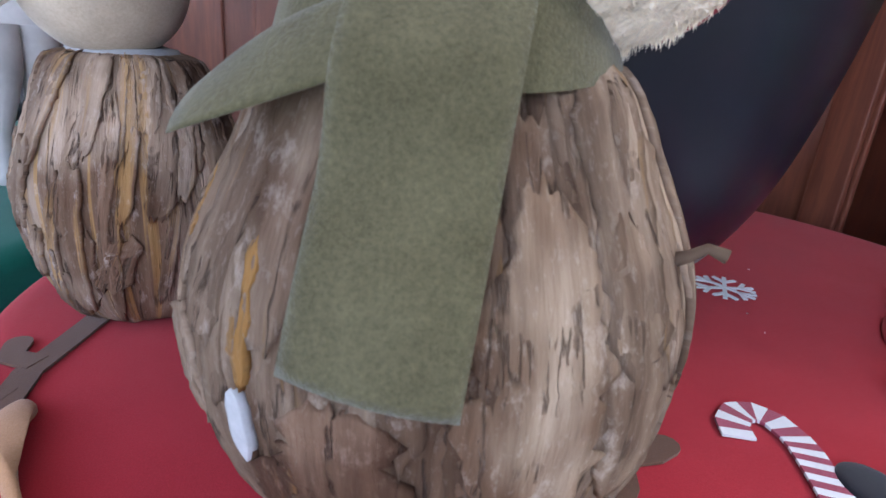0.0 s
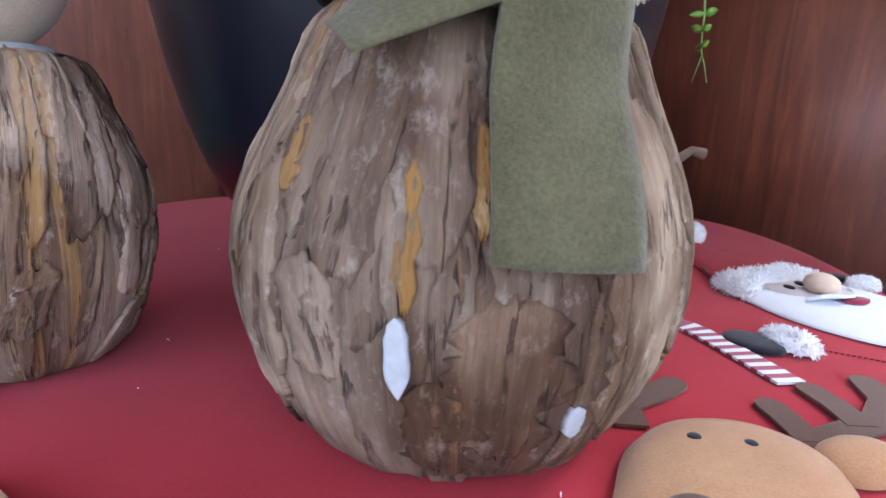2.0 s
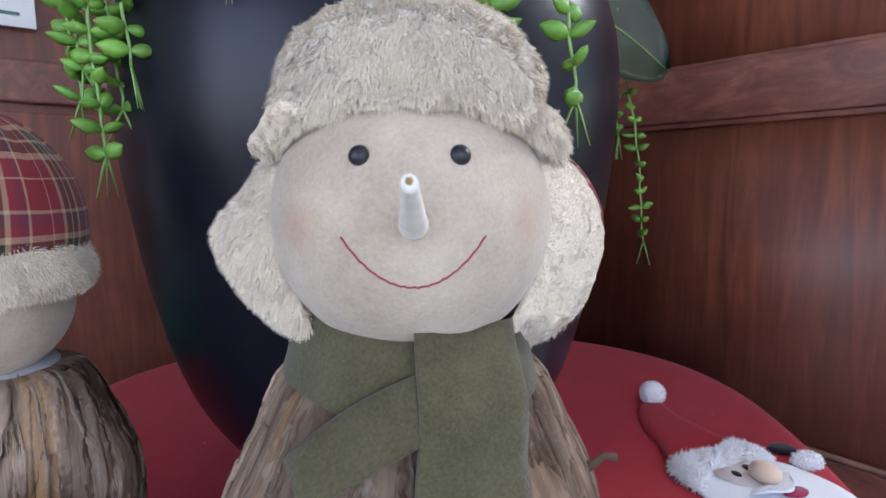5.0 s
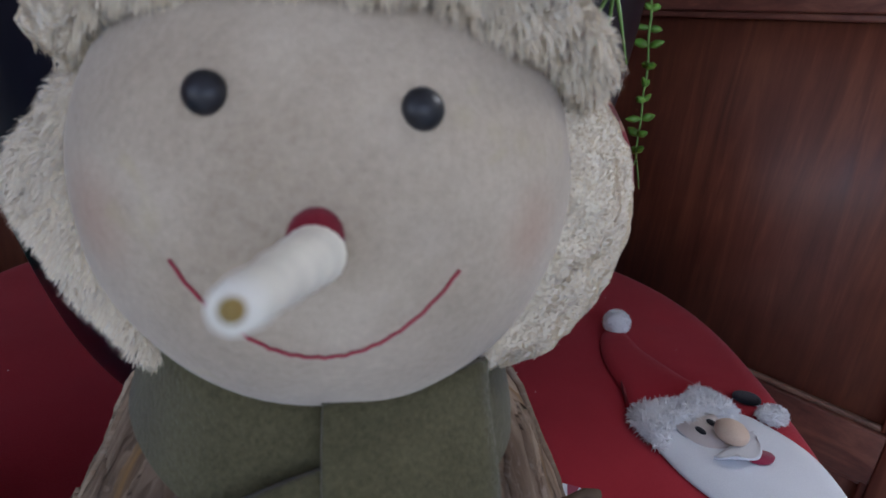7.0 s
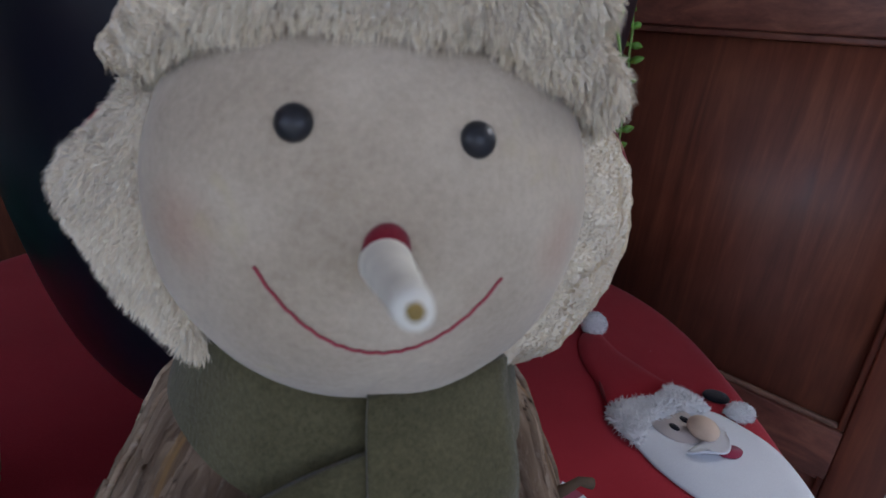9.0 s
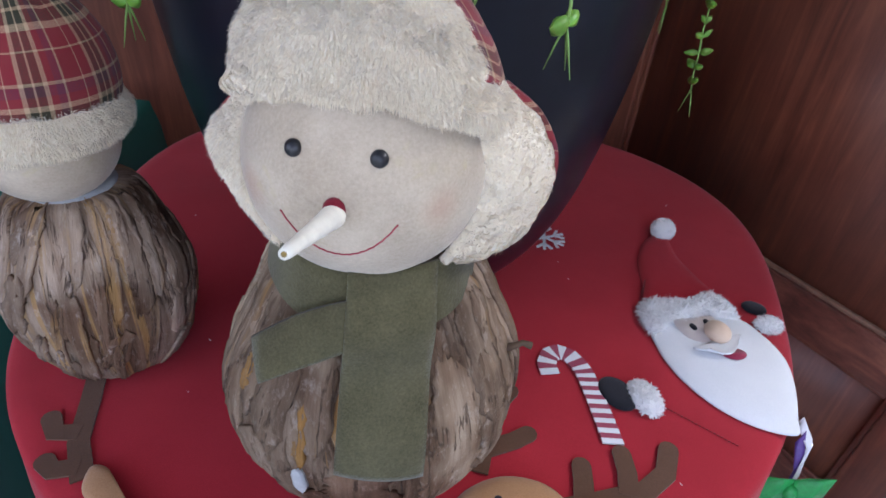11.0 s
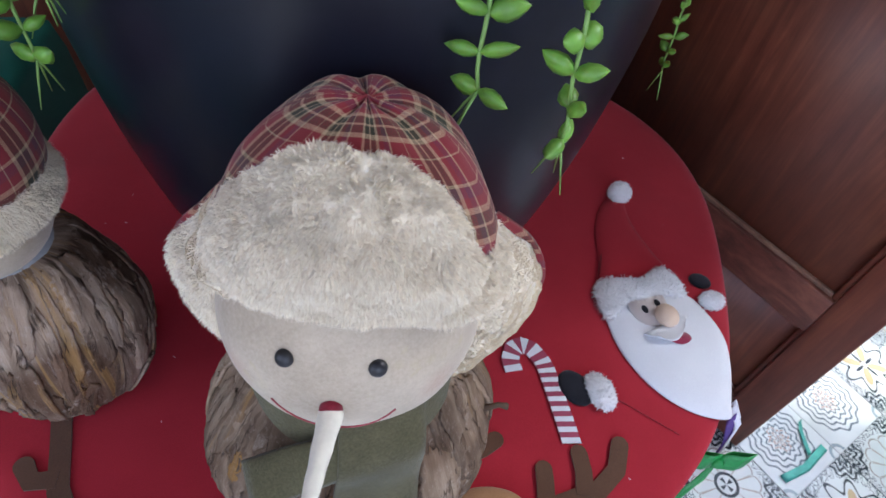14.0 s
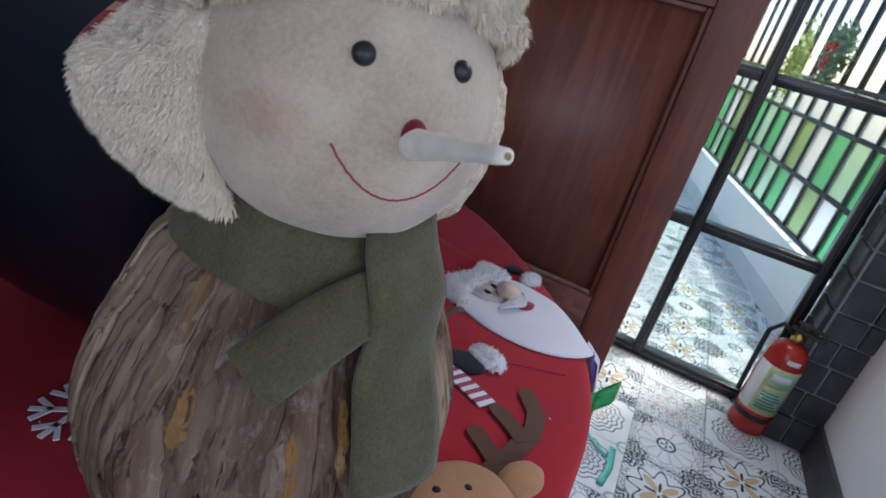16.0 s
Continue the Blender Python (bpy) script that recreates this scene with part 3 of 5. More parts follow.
# unseen walls behind and left of camera, four pieces round an added window opening
for nm, a, b in (("wall_south", (-2.4, -2.1, FLOOR), (2.14, -2.0, 0.95)), ("wall_south", (-2.4, -2.1, 2.55), (2.14, -2.0, 2.75)),
                 ("wall_south", (-2.4, -2.1, 0.95), (-2.3, -2.0, 2.55)), ("wall_south", (0.35, -2.1, 0.95), (2.14, -2.0, 2.55)),
                 ("wall_west", (-2.5, -2.1, FLOOR), (-2.4, 3.2, 0.95)), ("wall_west", (-2.5, -2.1, 2.55), (-2.4, 3.2, 2.75)),
                 ("wall_west", (-2.5, -2.1, 0.95), (-2.4, -0.9, 2.55)), ("wall_west", (-2.5, 1.1, 0.95), (-2.4, 3.2, 2.55))):
    room_box(nm, a, b, M_WALL, "unseen plain white wall, added to enclose the room's light")
# the white side wall by the slate pillar, running back past the camera
room_box("wall_side", (0.9, -0.75, FLOOR + 0.10), (1.93, -0.62, 2.75), M_WALL, "smooth white painted wall beside the slate pillar")
room_box("baseboard", (0.9, -0.75, FLOOR), (1.93, -0.606, FLOOR + 0.13), M_SLATE, "dark grey slate skirting along the white wall")
room_box("wall_side", (0.8, -2.0, FLOOR), (0.9, -0.62, 2.75), M_WALL, "white painted return wall of the room")
room_box("wall_side", (1.93, -0.9, FLOOR), (2.14, -0.64, 2.75), M_WALL, "white painted wall end behind the slate pillar")
# corridor outside the glass screen
CORRIDOR = ROOM @ pose(2.2, -0.77, 0, 0, 0, 13)     # the outer wall runs a little aslant
for nm, lo, hi, mt, lb in (("wall_corridor", (0, -0.14, FLOOR - 0.02), (3.6, 0, 0.40), M_WALL, "low white wall under the coloured glass windows outside"),
                           ("baseboard", (0, 0, FLOOR - 0.01), (3.6, 0.012, FLOOR + 0.10), M_CONCRETE, "grey skirting along the low white wall outside")):
    tagged(part(nm, box(lo, hi, CORRIDOR), mt, None, "", False), lb, nm.split("_")[0], "", "structure")


def pillar():
    core = room_box("pillar", (1.925, -0.635, FLOOR), (2.13, -0.475, 2.75), M_GROUT, "pillar clad in rough dark slate stones with pale joints")
    rng = random.Random(5)
    z, row = FLOOR + 0.004, 0
    while z < 2.1:
        h = rng.uniform(0.085, 0.125)
        cut = rng.uniform(0.3, 0.7)
        for a, b in ((0, cut), (cut, 1)):
            y0, y1 = -0.632 + 0.154 * a + 0.004, -0.632 + 0.154 * b - 0.004
            d = rng.uniform(0.008, 0.018)
            part("stone", box((1.925 - d, y0, z), (1.93, y1, z + h - 0.008), ROOM, 0.003), M_SLATE, core, "", False)
        cut = rng.uniform(0.35, 0.65)
        for a, b in ((0, cut), (cut, 1)):
            x0, x1 = 1.928 + 0.16 * a + 0.003, 1.928 + 0.16 * b - 0.004
            d = rng.uniform(0.006, 0.016)
            part("stone", box((x0, -0.48, z), (x1, -0.475 + d, z + h - 0.008), ROOM, 0.003), M_SLATE, core, "", False)
        z += h


pillar()


def wood_leaf():
    """The wide panelled wooden leaf that stands in front of the glass screen."""
    X0, X1, Y0, Y1 = 1.235, 1.275, 0.10, 1.73
    root = thing("door_1", ROOM @ Vector((X1, (Y0 + Y1) / 2, FLOOR)), "dark mahogany panelled door leaf, varnished, with worn lower moulding", "door", "", "structure")
    z0, z1, zp, zq = FLOOR + 0.01, 2.15, 0.478, 0.578
    part("stile", box((X0, Y0, z0), (X1, Y0 + 0.085, z1), ROOM, 0.004), M_DOOR, root)
    part("stile", box((X0, 0.985, z0), (X1, 1.075, z1), ROOM, 0.004), M_DOOR, root)
    part("stile", box((X0, Y1 - 0.09, z0), (X1, Y1, z1), ROOM, 0.004), M_DOOR, root)
    for a, b in ((Y0 + 0.085, 0.985), (1.075, Y1 - 0.09)):
        for c, d in ((z0, z0 + 0.13), (zp, zq), (1.232, 1.345), (2.03, z1)):
            part("rail", box((X0 + 0.001, a, c), (X1, b, d), ROOM, 0.003), M_RAIL, root)
        for c, d in ((z0 + 0.13, zp), (zq, 1.232), (1.345, 2.03)):
            part("panel", box((X0 + 0.02, a, c), (X0 + 0.034, b, d), ROOM), M_DOOR, root)
            part("moulding", box((X0 + 0.010, a, c), (X0 + 0.02, a + 0.012, d), ROOM, 0.003), M_DOOR, root)
            part("moulding", box((X0 + 0.010, b - 0.012, c), (X0 + 0.02, b, d), ROOM, 0.003), M_DOOR, root)
            part("moulding", box((X0 + 0.010, a + 0.012, c), (X0 + 0.02, b - 0.012, c + 0.01), ROOM, 0.003), M_RUB if c == zq else M_RAIL, root, "scuffed pale moulding" if c == zq else "")
            part("moulding", box((X0 + 0.010, a + 0.012, d - 0.012), (X0 + 0.02, b - 0.012, d), ROOM, 0.003), M_RAIL, root)


wood_leaf()


def wall_panels():
    """Raised boards on the back wall, seen beside the vase."""
    for k in range(6):
        x = -2.3 + 0.58 * k
        o = part("wall_board", box((x, 1.735, 0.3), (x + 0.5, 1.752, 1.28), ROOM, 0.006), M_DOOR, None, "", False)
        tagged(o, "raised dark varnished board of the wooden wall", "panel", "boards of the back wall", "structure")
    o = part("trim", box((-2.4, 1.72, 1.30), (1.23, 1.752, 1.40), ROOM, 0.006), M_RAIL, None, "", False)
    tagged(o, "dark wooden rail along the panelled back wall", "trim", "", "structure")


wall_panels()


def glass_screen():
    X = 2.09
    root = thing("window_1", ROOM @ Vector((X, 0.2, FLOOR)), "glass screen in a black steel frame, beside the wooden leaf", "window", "", "structure")
    for y in (-0.455, -0.035, 0.40, 0.83, 1.26):
        part("mullion", box((X - 0.025, y, FLOOR), (X + 0.025, y + 0.04, 2.5), ROOM, 0.004), M_STEEL, root)
        part("bead", box((X - 0.036, y + 0.013, FLOOR + 0.04), (X - 0.024, y + 0.027, 2.5), ROOM, 0.002), M_STEEL, root)
    for y0, y1 in ((-0.415, -0.035), (0.005, 0.40), (0.44, 0.83), (0.87, 1.26)):
        for z in (FLOOR + 0.003, 0.60, 1.115, 1.64, 2.1):
            part("rail", box((X - 0.024, y0, z), (X + 0.024, y1, z + 0.04), ROOM, 0.004), M_STEEL, root)
            part("bead", box((X - 0.034, y0, z + 0.012), (X - 0.023, y1, z + 0.026), ROOM, 0.002), M_STEEL, root)
        for z0, z1 in ((0.09, 0.60), (0.64, 1.115), (1.155, 1.64), (1.68, 2.1)):
            o = part("pane", box((X - 0.003, y0 + 0.001, z0), (X + 0.003, y1 - 0.001, z1), ROOM), M_GLASS, root, "clear glass", False)
            o.visible_shadow = False


glass_screen()


def coloured_windows():
    """Leaded panes along the corridor outside: green, olive and white glass in dark bars."""
    root = thing("window_2", CORRIDOR @ Vector((1.7, -0.07, 0.40)), "row of green and white glass panes in dark metal bars", "window", "", "structure")
    mats = [M_GGREEN, M_GWHITE, M_GOLIVE, M_GWHITE, M_GGREEN, M_GPALE]
    rows = [(0.42, 0.66), (0.685, 0.955), (0.98, 1.16), (1.185, 1.72), (1.745, 2.3)]
    for k in range(16):
        x = 0.02 + 0.22 * k
        part("bar", box((x, -0.085, 0.40), (x + 0.02, -0.055, 2.32), CORRIDOR), M_STEEL, root)
        for r, (lo, hi) in enumerate(rows):
            m = M_GLASS if r == 3 else M_GWHITE if r == 2 else mats[(k + (3 if r == 0 else 0) + r) % 6]
            o = part("pane", box((x + 0.021, -0.073, lo), (x + 0.219, -0.067, hi), CORRIDOR), m, root, "", False)
            o.visible_shadow = False
    for lo, hi in ((0.40, 0.42), (0.66, 0.685), (0.955, 0.98), (1.16, 1.185), (1.72, 1.745), (2.3, 2.34)):
        part("bar", box((0, -0.086, lo), (3.6, -0.054, hi), CORRIDOR), M_STEEL, root)
    # the far end of the corridor
    end = thing("window_3", ROOM @ Vector((5.7, 0.6, 0.4)), "far coloured glass panes closing the corridor", "window", "", "structure")
    part("sill", box((5.7, -0.2, FLOOR - 0.02), (5.82, 2.9, 0.35), ROOM), M_WALL, end)
    for i in range(14):
        y = -0.05 + 0.2 * i
        part("bar", box((5.7, y, 0.35), (5.73, y + 0.022, 2.3), ROOM), M_STEEL, end)
        for q, (lo, hi) in enumerate(((0.35, 0.6), (0.62, 0.9), (0.92, 1.2), (1.22, 1.7), (1.72, 2.3))):
            o = part("pane", box((5.712, y + 0.023, lo), (5.718, y + 0.199, hi), ROOM), M_GLASS if q == 3 else mats[(i * 2 + q) % 6], end, "", False)
            o.visible_shadow = False
    for lo in (0.60, 0.90, 1.20, 1.70, 2.3):
        part("bar", box((5.70, -0.05, lo), (5.73, 2.75, lo + 0.02), ROOM), M_STEEL, end)


coloured_windows()


def wreath():
    c0 = CORRIDOR @ Vector((1.62, 0.0, 1.33))
    root = thing("christmas_wreath", c0, "green leafy wreath with a red bow on the window bars", "wreath")
    rng = random.Random(3)
    bm = bmesh.new()
    for k in range(520):
        a = rng.uniform(0, 2 * math.pi)
        r = 0.10 + rng.gauss(0, 0.03)
        c = c0 + CORRIDOR.to_3x3() @ Vector((r * math.cos(a), rng.uniform(-0.02, 0.04), r * math.sin(a)))
        d = Vector([rng.uniform(-1, 1) for _ in range(3)]).normalized()
        s = d.orthogonal().normalized() * 0.010
        d *= 0.028
        bm.faces.new([bm.verts.new(c + q) for q in (-d, s, d, -s)])
    part("foliage", bm, M_WREATH, root, "dark green leaves", False)
    for s in (-1, 1):
        part("bow_loop", ball(c0 + CORRIDOR.to_3x3() @ Vector((0.04 * s, 0.05, 0.02)), (0.04, 0.015, 0.026)), M_EXT, root, "red bow")
        part("bow_tail", ball(c0 + CORRIDOR.to_3x3() @ Vector((0.02 * s, 0.05, -0.06)), (0.012, 0.008, 0.05)), M_EXT, root, "red bow tail")


wreath()


def hanging_ivy():
    root = thing("potted_fern", CORRIDOR @ Vector((2.1, 0.0, 1.2)), "light green leafy plant hanging before the windows", "plant")
    rng = random.Random(4)
    bm = bmesh.new()
    for k in range(300):
        c = CORRIDOR @ Vector((2.1 + rng.gauss(0, 0.06), 0.02 + rng.gauss(0, 0.02), 1.24 + rng.gauss(0, 0.09)))
        d = Vector([rng.uniform(-1, 1) for _ in range(3)]).normalized()
        s = d.orthogonal().normalized() * 0.014
        d *= 0.026
        bm.faces.new([bm.verts.new(c + q) for q in (-d, s, d, -s)])
    part("foliage", bm, M_LIME, root, "", False)


hanging_ivy()


# ---- round table with its red felt cloth ----
CX, CY = 0.25, 0.76


def rim(a):
    k = (0.5689, -0.0236, 0.0271, -0.0011, 0.0086, 0.0179, 0.0129, -0.0118, 0.0098, 0.0015, -0.0022, 0.0017, 0.0051)
    return k[0] + sum(k[2 * i - 1] * math.cos(i * a) + k[2 * i] * math.sin(i * a) for i in range(1, 7))


def table():
    root = thing("round_table", (CX, CY, FLOOR), "round wooden table hidden under the red cloth", "table")
    part("tabletop", lathe([(0.0, TOP - 0.035), (0.47, TOP - 0.035), (0.48, TOP - 0.02), (0.47, TOP - 0.005), (0.0, TOP - 0.005)], (CX, CY), 48), M_DOOR, root)
    for k in range(4):
        a = math.pi / 4 + k * math.pi / 2
        p = (CX + 0.33 * math.cos(a), CY + 0.33 * math.sin(a))
        part("leg", tube([(*p, FLOOR), (*p, TOP - 0.034)], [0.022, 0.03], 10), M_DOOR, root)
    drop = 0.58

    def at(s, t):
        a = 2 * math.pi * s
        R = rim(a)
        if t <= 0.55:
            q = t / 0.55
            r = R * (1 - (1 - q) ** 1.3) if q else 0.0
            x, y = CX + r * math.cos(a), CY + r * math.sin(a)
            w = noise.noise(Vector((x * 7, y * 7, 0.3))) * 0.0016 + noise.noise(Vector((x * 19, y * 19, 2.0))) * 0.0006
            edge = max(0.0, (r - R + 0.02) / 0.02)
            return Vector((x, y, TOP + w * min(1, (R - r) * 12) - 0.006 * edge * edge))
        q = (t - 0.55) / 0.45
        fold = math.sin(a * 11 + 1.3 * math.sin(a * 3)) * 0.5 + math.sin(a * 23 + 2) * 0.2
        r = R + 0.006 * min(1, q * 8) + q * (0.012 + 0.045 * fold * min(1, q * 1.5))
        return Vector((CX + r * math.cos(a), CY + r * math.sin(a), TOP - 0.012 - q * drop))
    o = part("tablecloth", grid(220, 60, at, True), M_RED, None)
    tagged(o, "bright red felt tablecloth draped over the round table", "tablecloth")


table()


def green_table():
    root = thing("side_table", (-0.9, 0.8, FLOOR), "long table wholly covered by a green cloth", "table")
    part("tabletop", box((-1.5, 0.1, 0.675), (-0.47, 1.42, 0.712)), M_DOOR, root)
    for x, y in ((-1.45, 0.15), (-0.55, 0.2), (-1.45, 1.35), (-0.55, 1.35)):
        part("leg", tube([(x, y, FLOOR), (x, y, 0.674)], 0.022, 10), M_DOOR, root)

    def at(s, t):
        y = 0.02 + 1.43 * t
        xr = -0.455 + 0.075 * t
        wide = 1.1
        if s < 0.5:
            x = xr - wide * (1 - s * 2)
            return Vector((x, y, 0.72 + noise.noise(Vector((x * 6, y * 6, 7))) * 0.003))
        q = (s - 0.5) * 2
        fold = math.sin(t * 27 + math.sin(t * 9)) * 0.018 * min(1, q * 2)
        return Vector((xr + 0.01 * min(1, q * 10) + q * 0.02 + fold, y, 0.715 - q * 0.6))
    o = part("tablecloth", grid(60, 60, at), M_GREENCLOTH, None)
    tagged(o, "deep green felt tablecloth hanging over the table edge", "tablecloth")


green_table()


# ---- the snowman ornaments ----
class Doll:
    """Shared numbers: axis and profile of the bark body, head centre and the way the face looks."""

    def __init__(self, axis, k, kz, profile, head, hr, face):
        self.axis, self.k, self.head, self.hr = axis, k, Vector(head), hr
        self.prof = [(r * k, TOP + (z - 0.75) * kz) for r, z in profile]
        f = Vector((face[0], face[1], 0)).normalized()
        self.F, self.R, self.U = f, Vector((-f.y, f.x, 0)), Vector((0, 0, 1))

    def radius(self, z):
        p = self.prof
        for (r0, z0), (r1, z1) in zip(p, p[1:]):
            if z <= z1:
                return r0 + (r1 - r0) * max(0, (z - z0) / (z1 - z0))
        return p[-1][0]

    def lump(self, a, z):
        x, y = math.cos(a), math.sin(a)
        return 0.0035 * noise.noise(Vector((x * 2.2, y * 2.2, z * 9))) + 0.0022 * noise.noise(Vector((x * 9, y * 9, z * 6)))

    def on(self, a, z, off=0.0):
        r = self.radius(z) * (1 - 0.10 * max(0.0, -math.sin(a)) ** 2) + self.lump(a, z) + off
        return Vector((self.axis[0] + r * math.cos(a), self.axis[1] + r * math.sin(a), z))

    def hp(self, az, el, r):
        az, el = radians(az), radians(el)
        return self.head + (self.F * math.cos(az) * math.cos(el) + self.R * math.sin(az) * math.cos(el) + self.U * math.sin(el)) * r


PROFILE = [(0.070, 0.750), (0.088, 0.758), (0.104, 0.776), (0.116, 0.80), (0.125, 0.83), (0.1285, 0.86), (0.127, 0.885), (0.120, 0.91),
           (0.110, 0.932), (0.100, 0.952), (0.092, 0.970), (0.084, 0.984), (0.070, 0.995), (0.03, 0.999)]
DENSE = smooth_profile(PROFILE, 60)
BIG = Doll((0.122, 0.394), 1.0, 1.0, DENSE, (0.1145, 0.3674, 1.0872), 0.0810, (-0.281, -0.96))
SMALL = Doll((-0.165, 0.550), 0.705, 0.89, DENSE, (-0.167, 0.537, 1.025), 0.061, (-0.5, -0.87))


def bark_body(d, root, material, strips, seed, twist=0.0, calm=False):
    rng = random.Random(seed)
    zs = [z for _, z in d.prof]

    def at(s, t):
        z = zs[round(t * (len(zs) - 1))]
        a = 2 * math.pi * s
        ridge = noise.noise(Vector((math.cos(a) * 26, math.sin(a) * 26, z * 11))) * 0.0018
        return d.on(a, z, ridge)
    body = part("body", grid(180, len(zs) - 1, at, True, lambda s, t: (s * 0.8, zs[round(t * (len(zs) - 1))])), material, root, "round body wrapped in peeling bark")
    z_lo, z_hi = d.prof[2][1], d.prof[-3][1]
    for n in range(strips):
        a0 = 2 * math.pi * (n * 0.618034 % 1) + rng.uniform(-0.1, 0.1)
        L = rng.uniform(0.055, 0.19) * d.k
        z0 = rng.uniform(z_lo - 0.01, z_hi - L * 0.6)
        z1 = min(z0 + L, z_hi)
        w = rng.uniform(0.005, 0.019) * d.k
        flat = calm and -2.0 < a0 - 2 * math.pi < -1.1 and z1 > 0.86
        lift0 = rng.uniform(-0.0014, 0.0016) * (0.2 if flat else 1)
        lift1 = rng.uniform(-0.0014, 0.0022) * (0.2 if flat else 1.8 if rng.random() < 0.25 else 1)
        lean = rng.uniform(-0.10, 0.10) + twist
        ph = rng.uniform(0, 50)

        def across(s, t, ph=ph):
            end = min(1.0, 5.0 * min(t, 1 - t) + 0.45)
            edge = noise.noise(Vector((ph, t * 5, 0))) * 0.30 + noise.noise(Vector((ph, t * 23, 3))) * 0.24
            ragged = noise.noise(Vector((ph + 9, t * 6, 5))) * 0.30 + noise.noise(Vector((ph + 9, t * 27, 8))) * 0.24
            lo, hi = -0.5 * end * (1 + edge), 0.5 * end * (1 + ragged)
            return lo + (hi - lo) * s

        def mid(s, t, up, a0=a0, z0=z0, z1=z1, w=w, l0=lift0, l1=lift1, lean=lean, ph=ph):
            z = z0 + (z1 - z0) * t
            q = across(s, t)
            curl = (2 * s - 1) ** 2 * 0.0009 * (1 + math.sin(ph))
            rr = max(d.radius(z), 0.03)
            a = a0 + lean * (t - 0.5) + q * w * 2 / rr
            tear = noise.noise(Vector((s * 7 + ph, ph, 2))) * 0.012 * (1 if t > 0.5 else -1) if t in (0.0, 1.0) else 0.0
            return d.on(a, z + tear, up + l0 + (l1 - l0) * t + curl + noise.noise(Vector((s * 3 + ph, t * 12, 1))) * 0.0009)
        bm = slab(5, 26, lambda s, t: mid(s, t, 0.0020), lambda s, t: mid(s, t, -0.0016), lambda s, t, z0=z0, z1=z1, w=w, ph=ph: (ph + across(s, t) * w * 2, z0 + (z1 - z0) * t + ph))
        part("bark_strip", bm, material, body)
    return body


def plush(d, root, name, fn, nu, nv, inner, count, seed, comb, label, length=0.0036, width=0.00046, mat=None):
    bm = slab(nu, nv, fn, inner)
    for v in bm.verts:
        v.co += noise.noise_vector(v.co * 55) * 0.0030 + noise.noise_vector(v.co * 140) * 0.0020
    pile(bm, count, length, width, seed, comb, 0.30)
    return part(name, bm, mat or M_PLUSH, root, label)


def nose_cone(root, base, tip, r0, r1):
    b, t = Vector(base), Vector(tip)
    pts = [b.lerp(t, k / 12) for k in range(13)]
    rad = [r0 + (r1 - r0) * (k / 12) ** 0.85 + 0.0002 * math.sin(k * 1.9) for k in range(13)]
    bm = tube([b + (t - b) * -0.08] + pts, [r0 * 0.8] + rad, 18)
    cone = part("nose", bm, M_PAPERCONE, root, "long ivory rolled-paper cone nose")
    d = (t - b).normalized()
    part("nose_hole", tube([t - d * 0.002, t + d * 0.0006], r1 * 0.48, 12), M_OCHRE, cone, "ochre hollow tip")


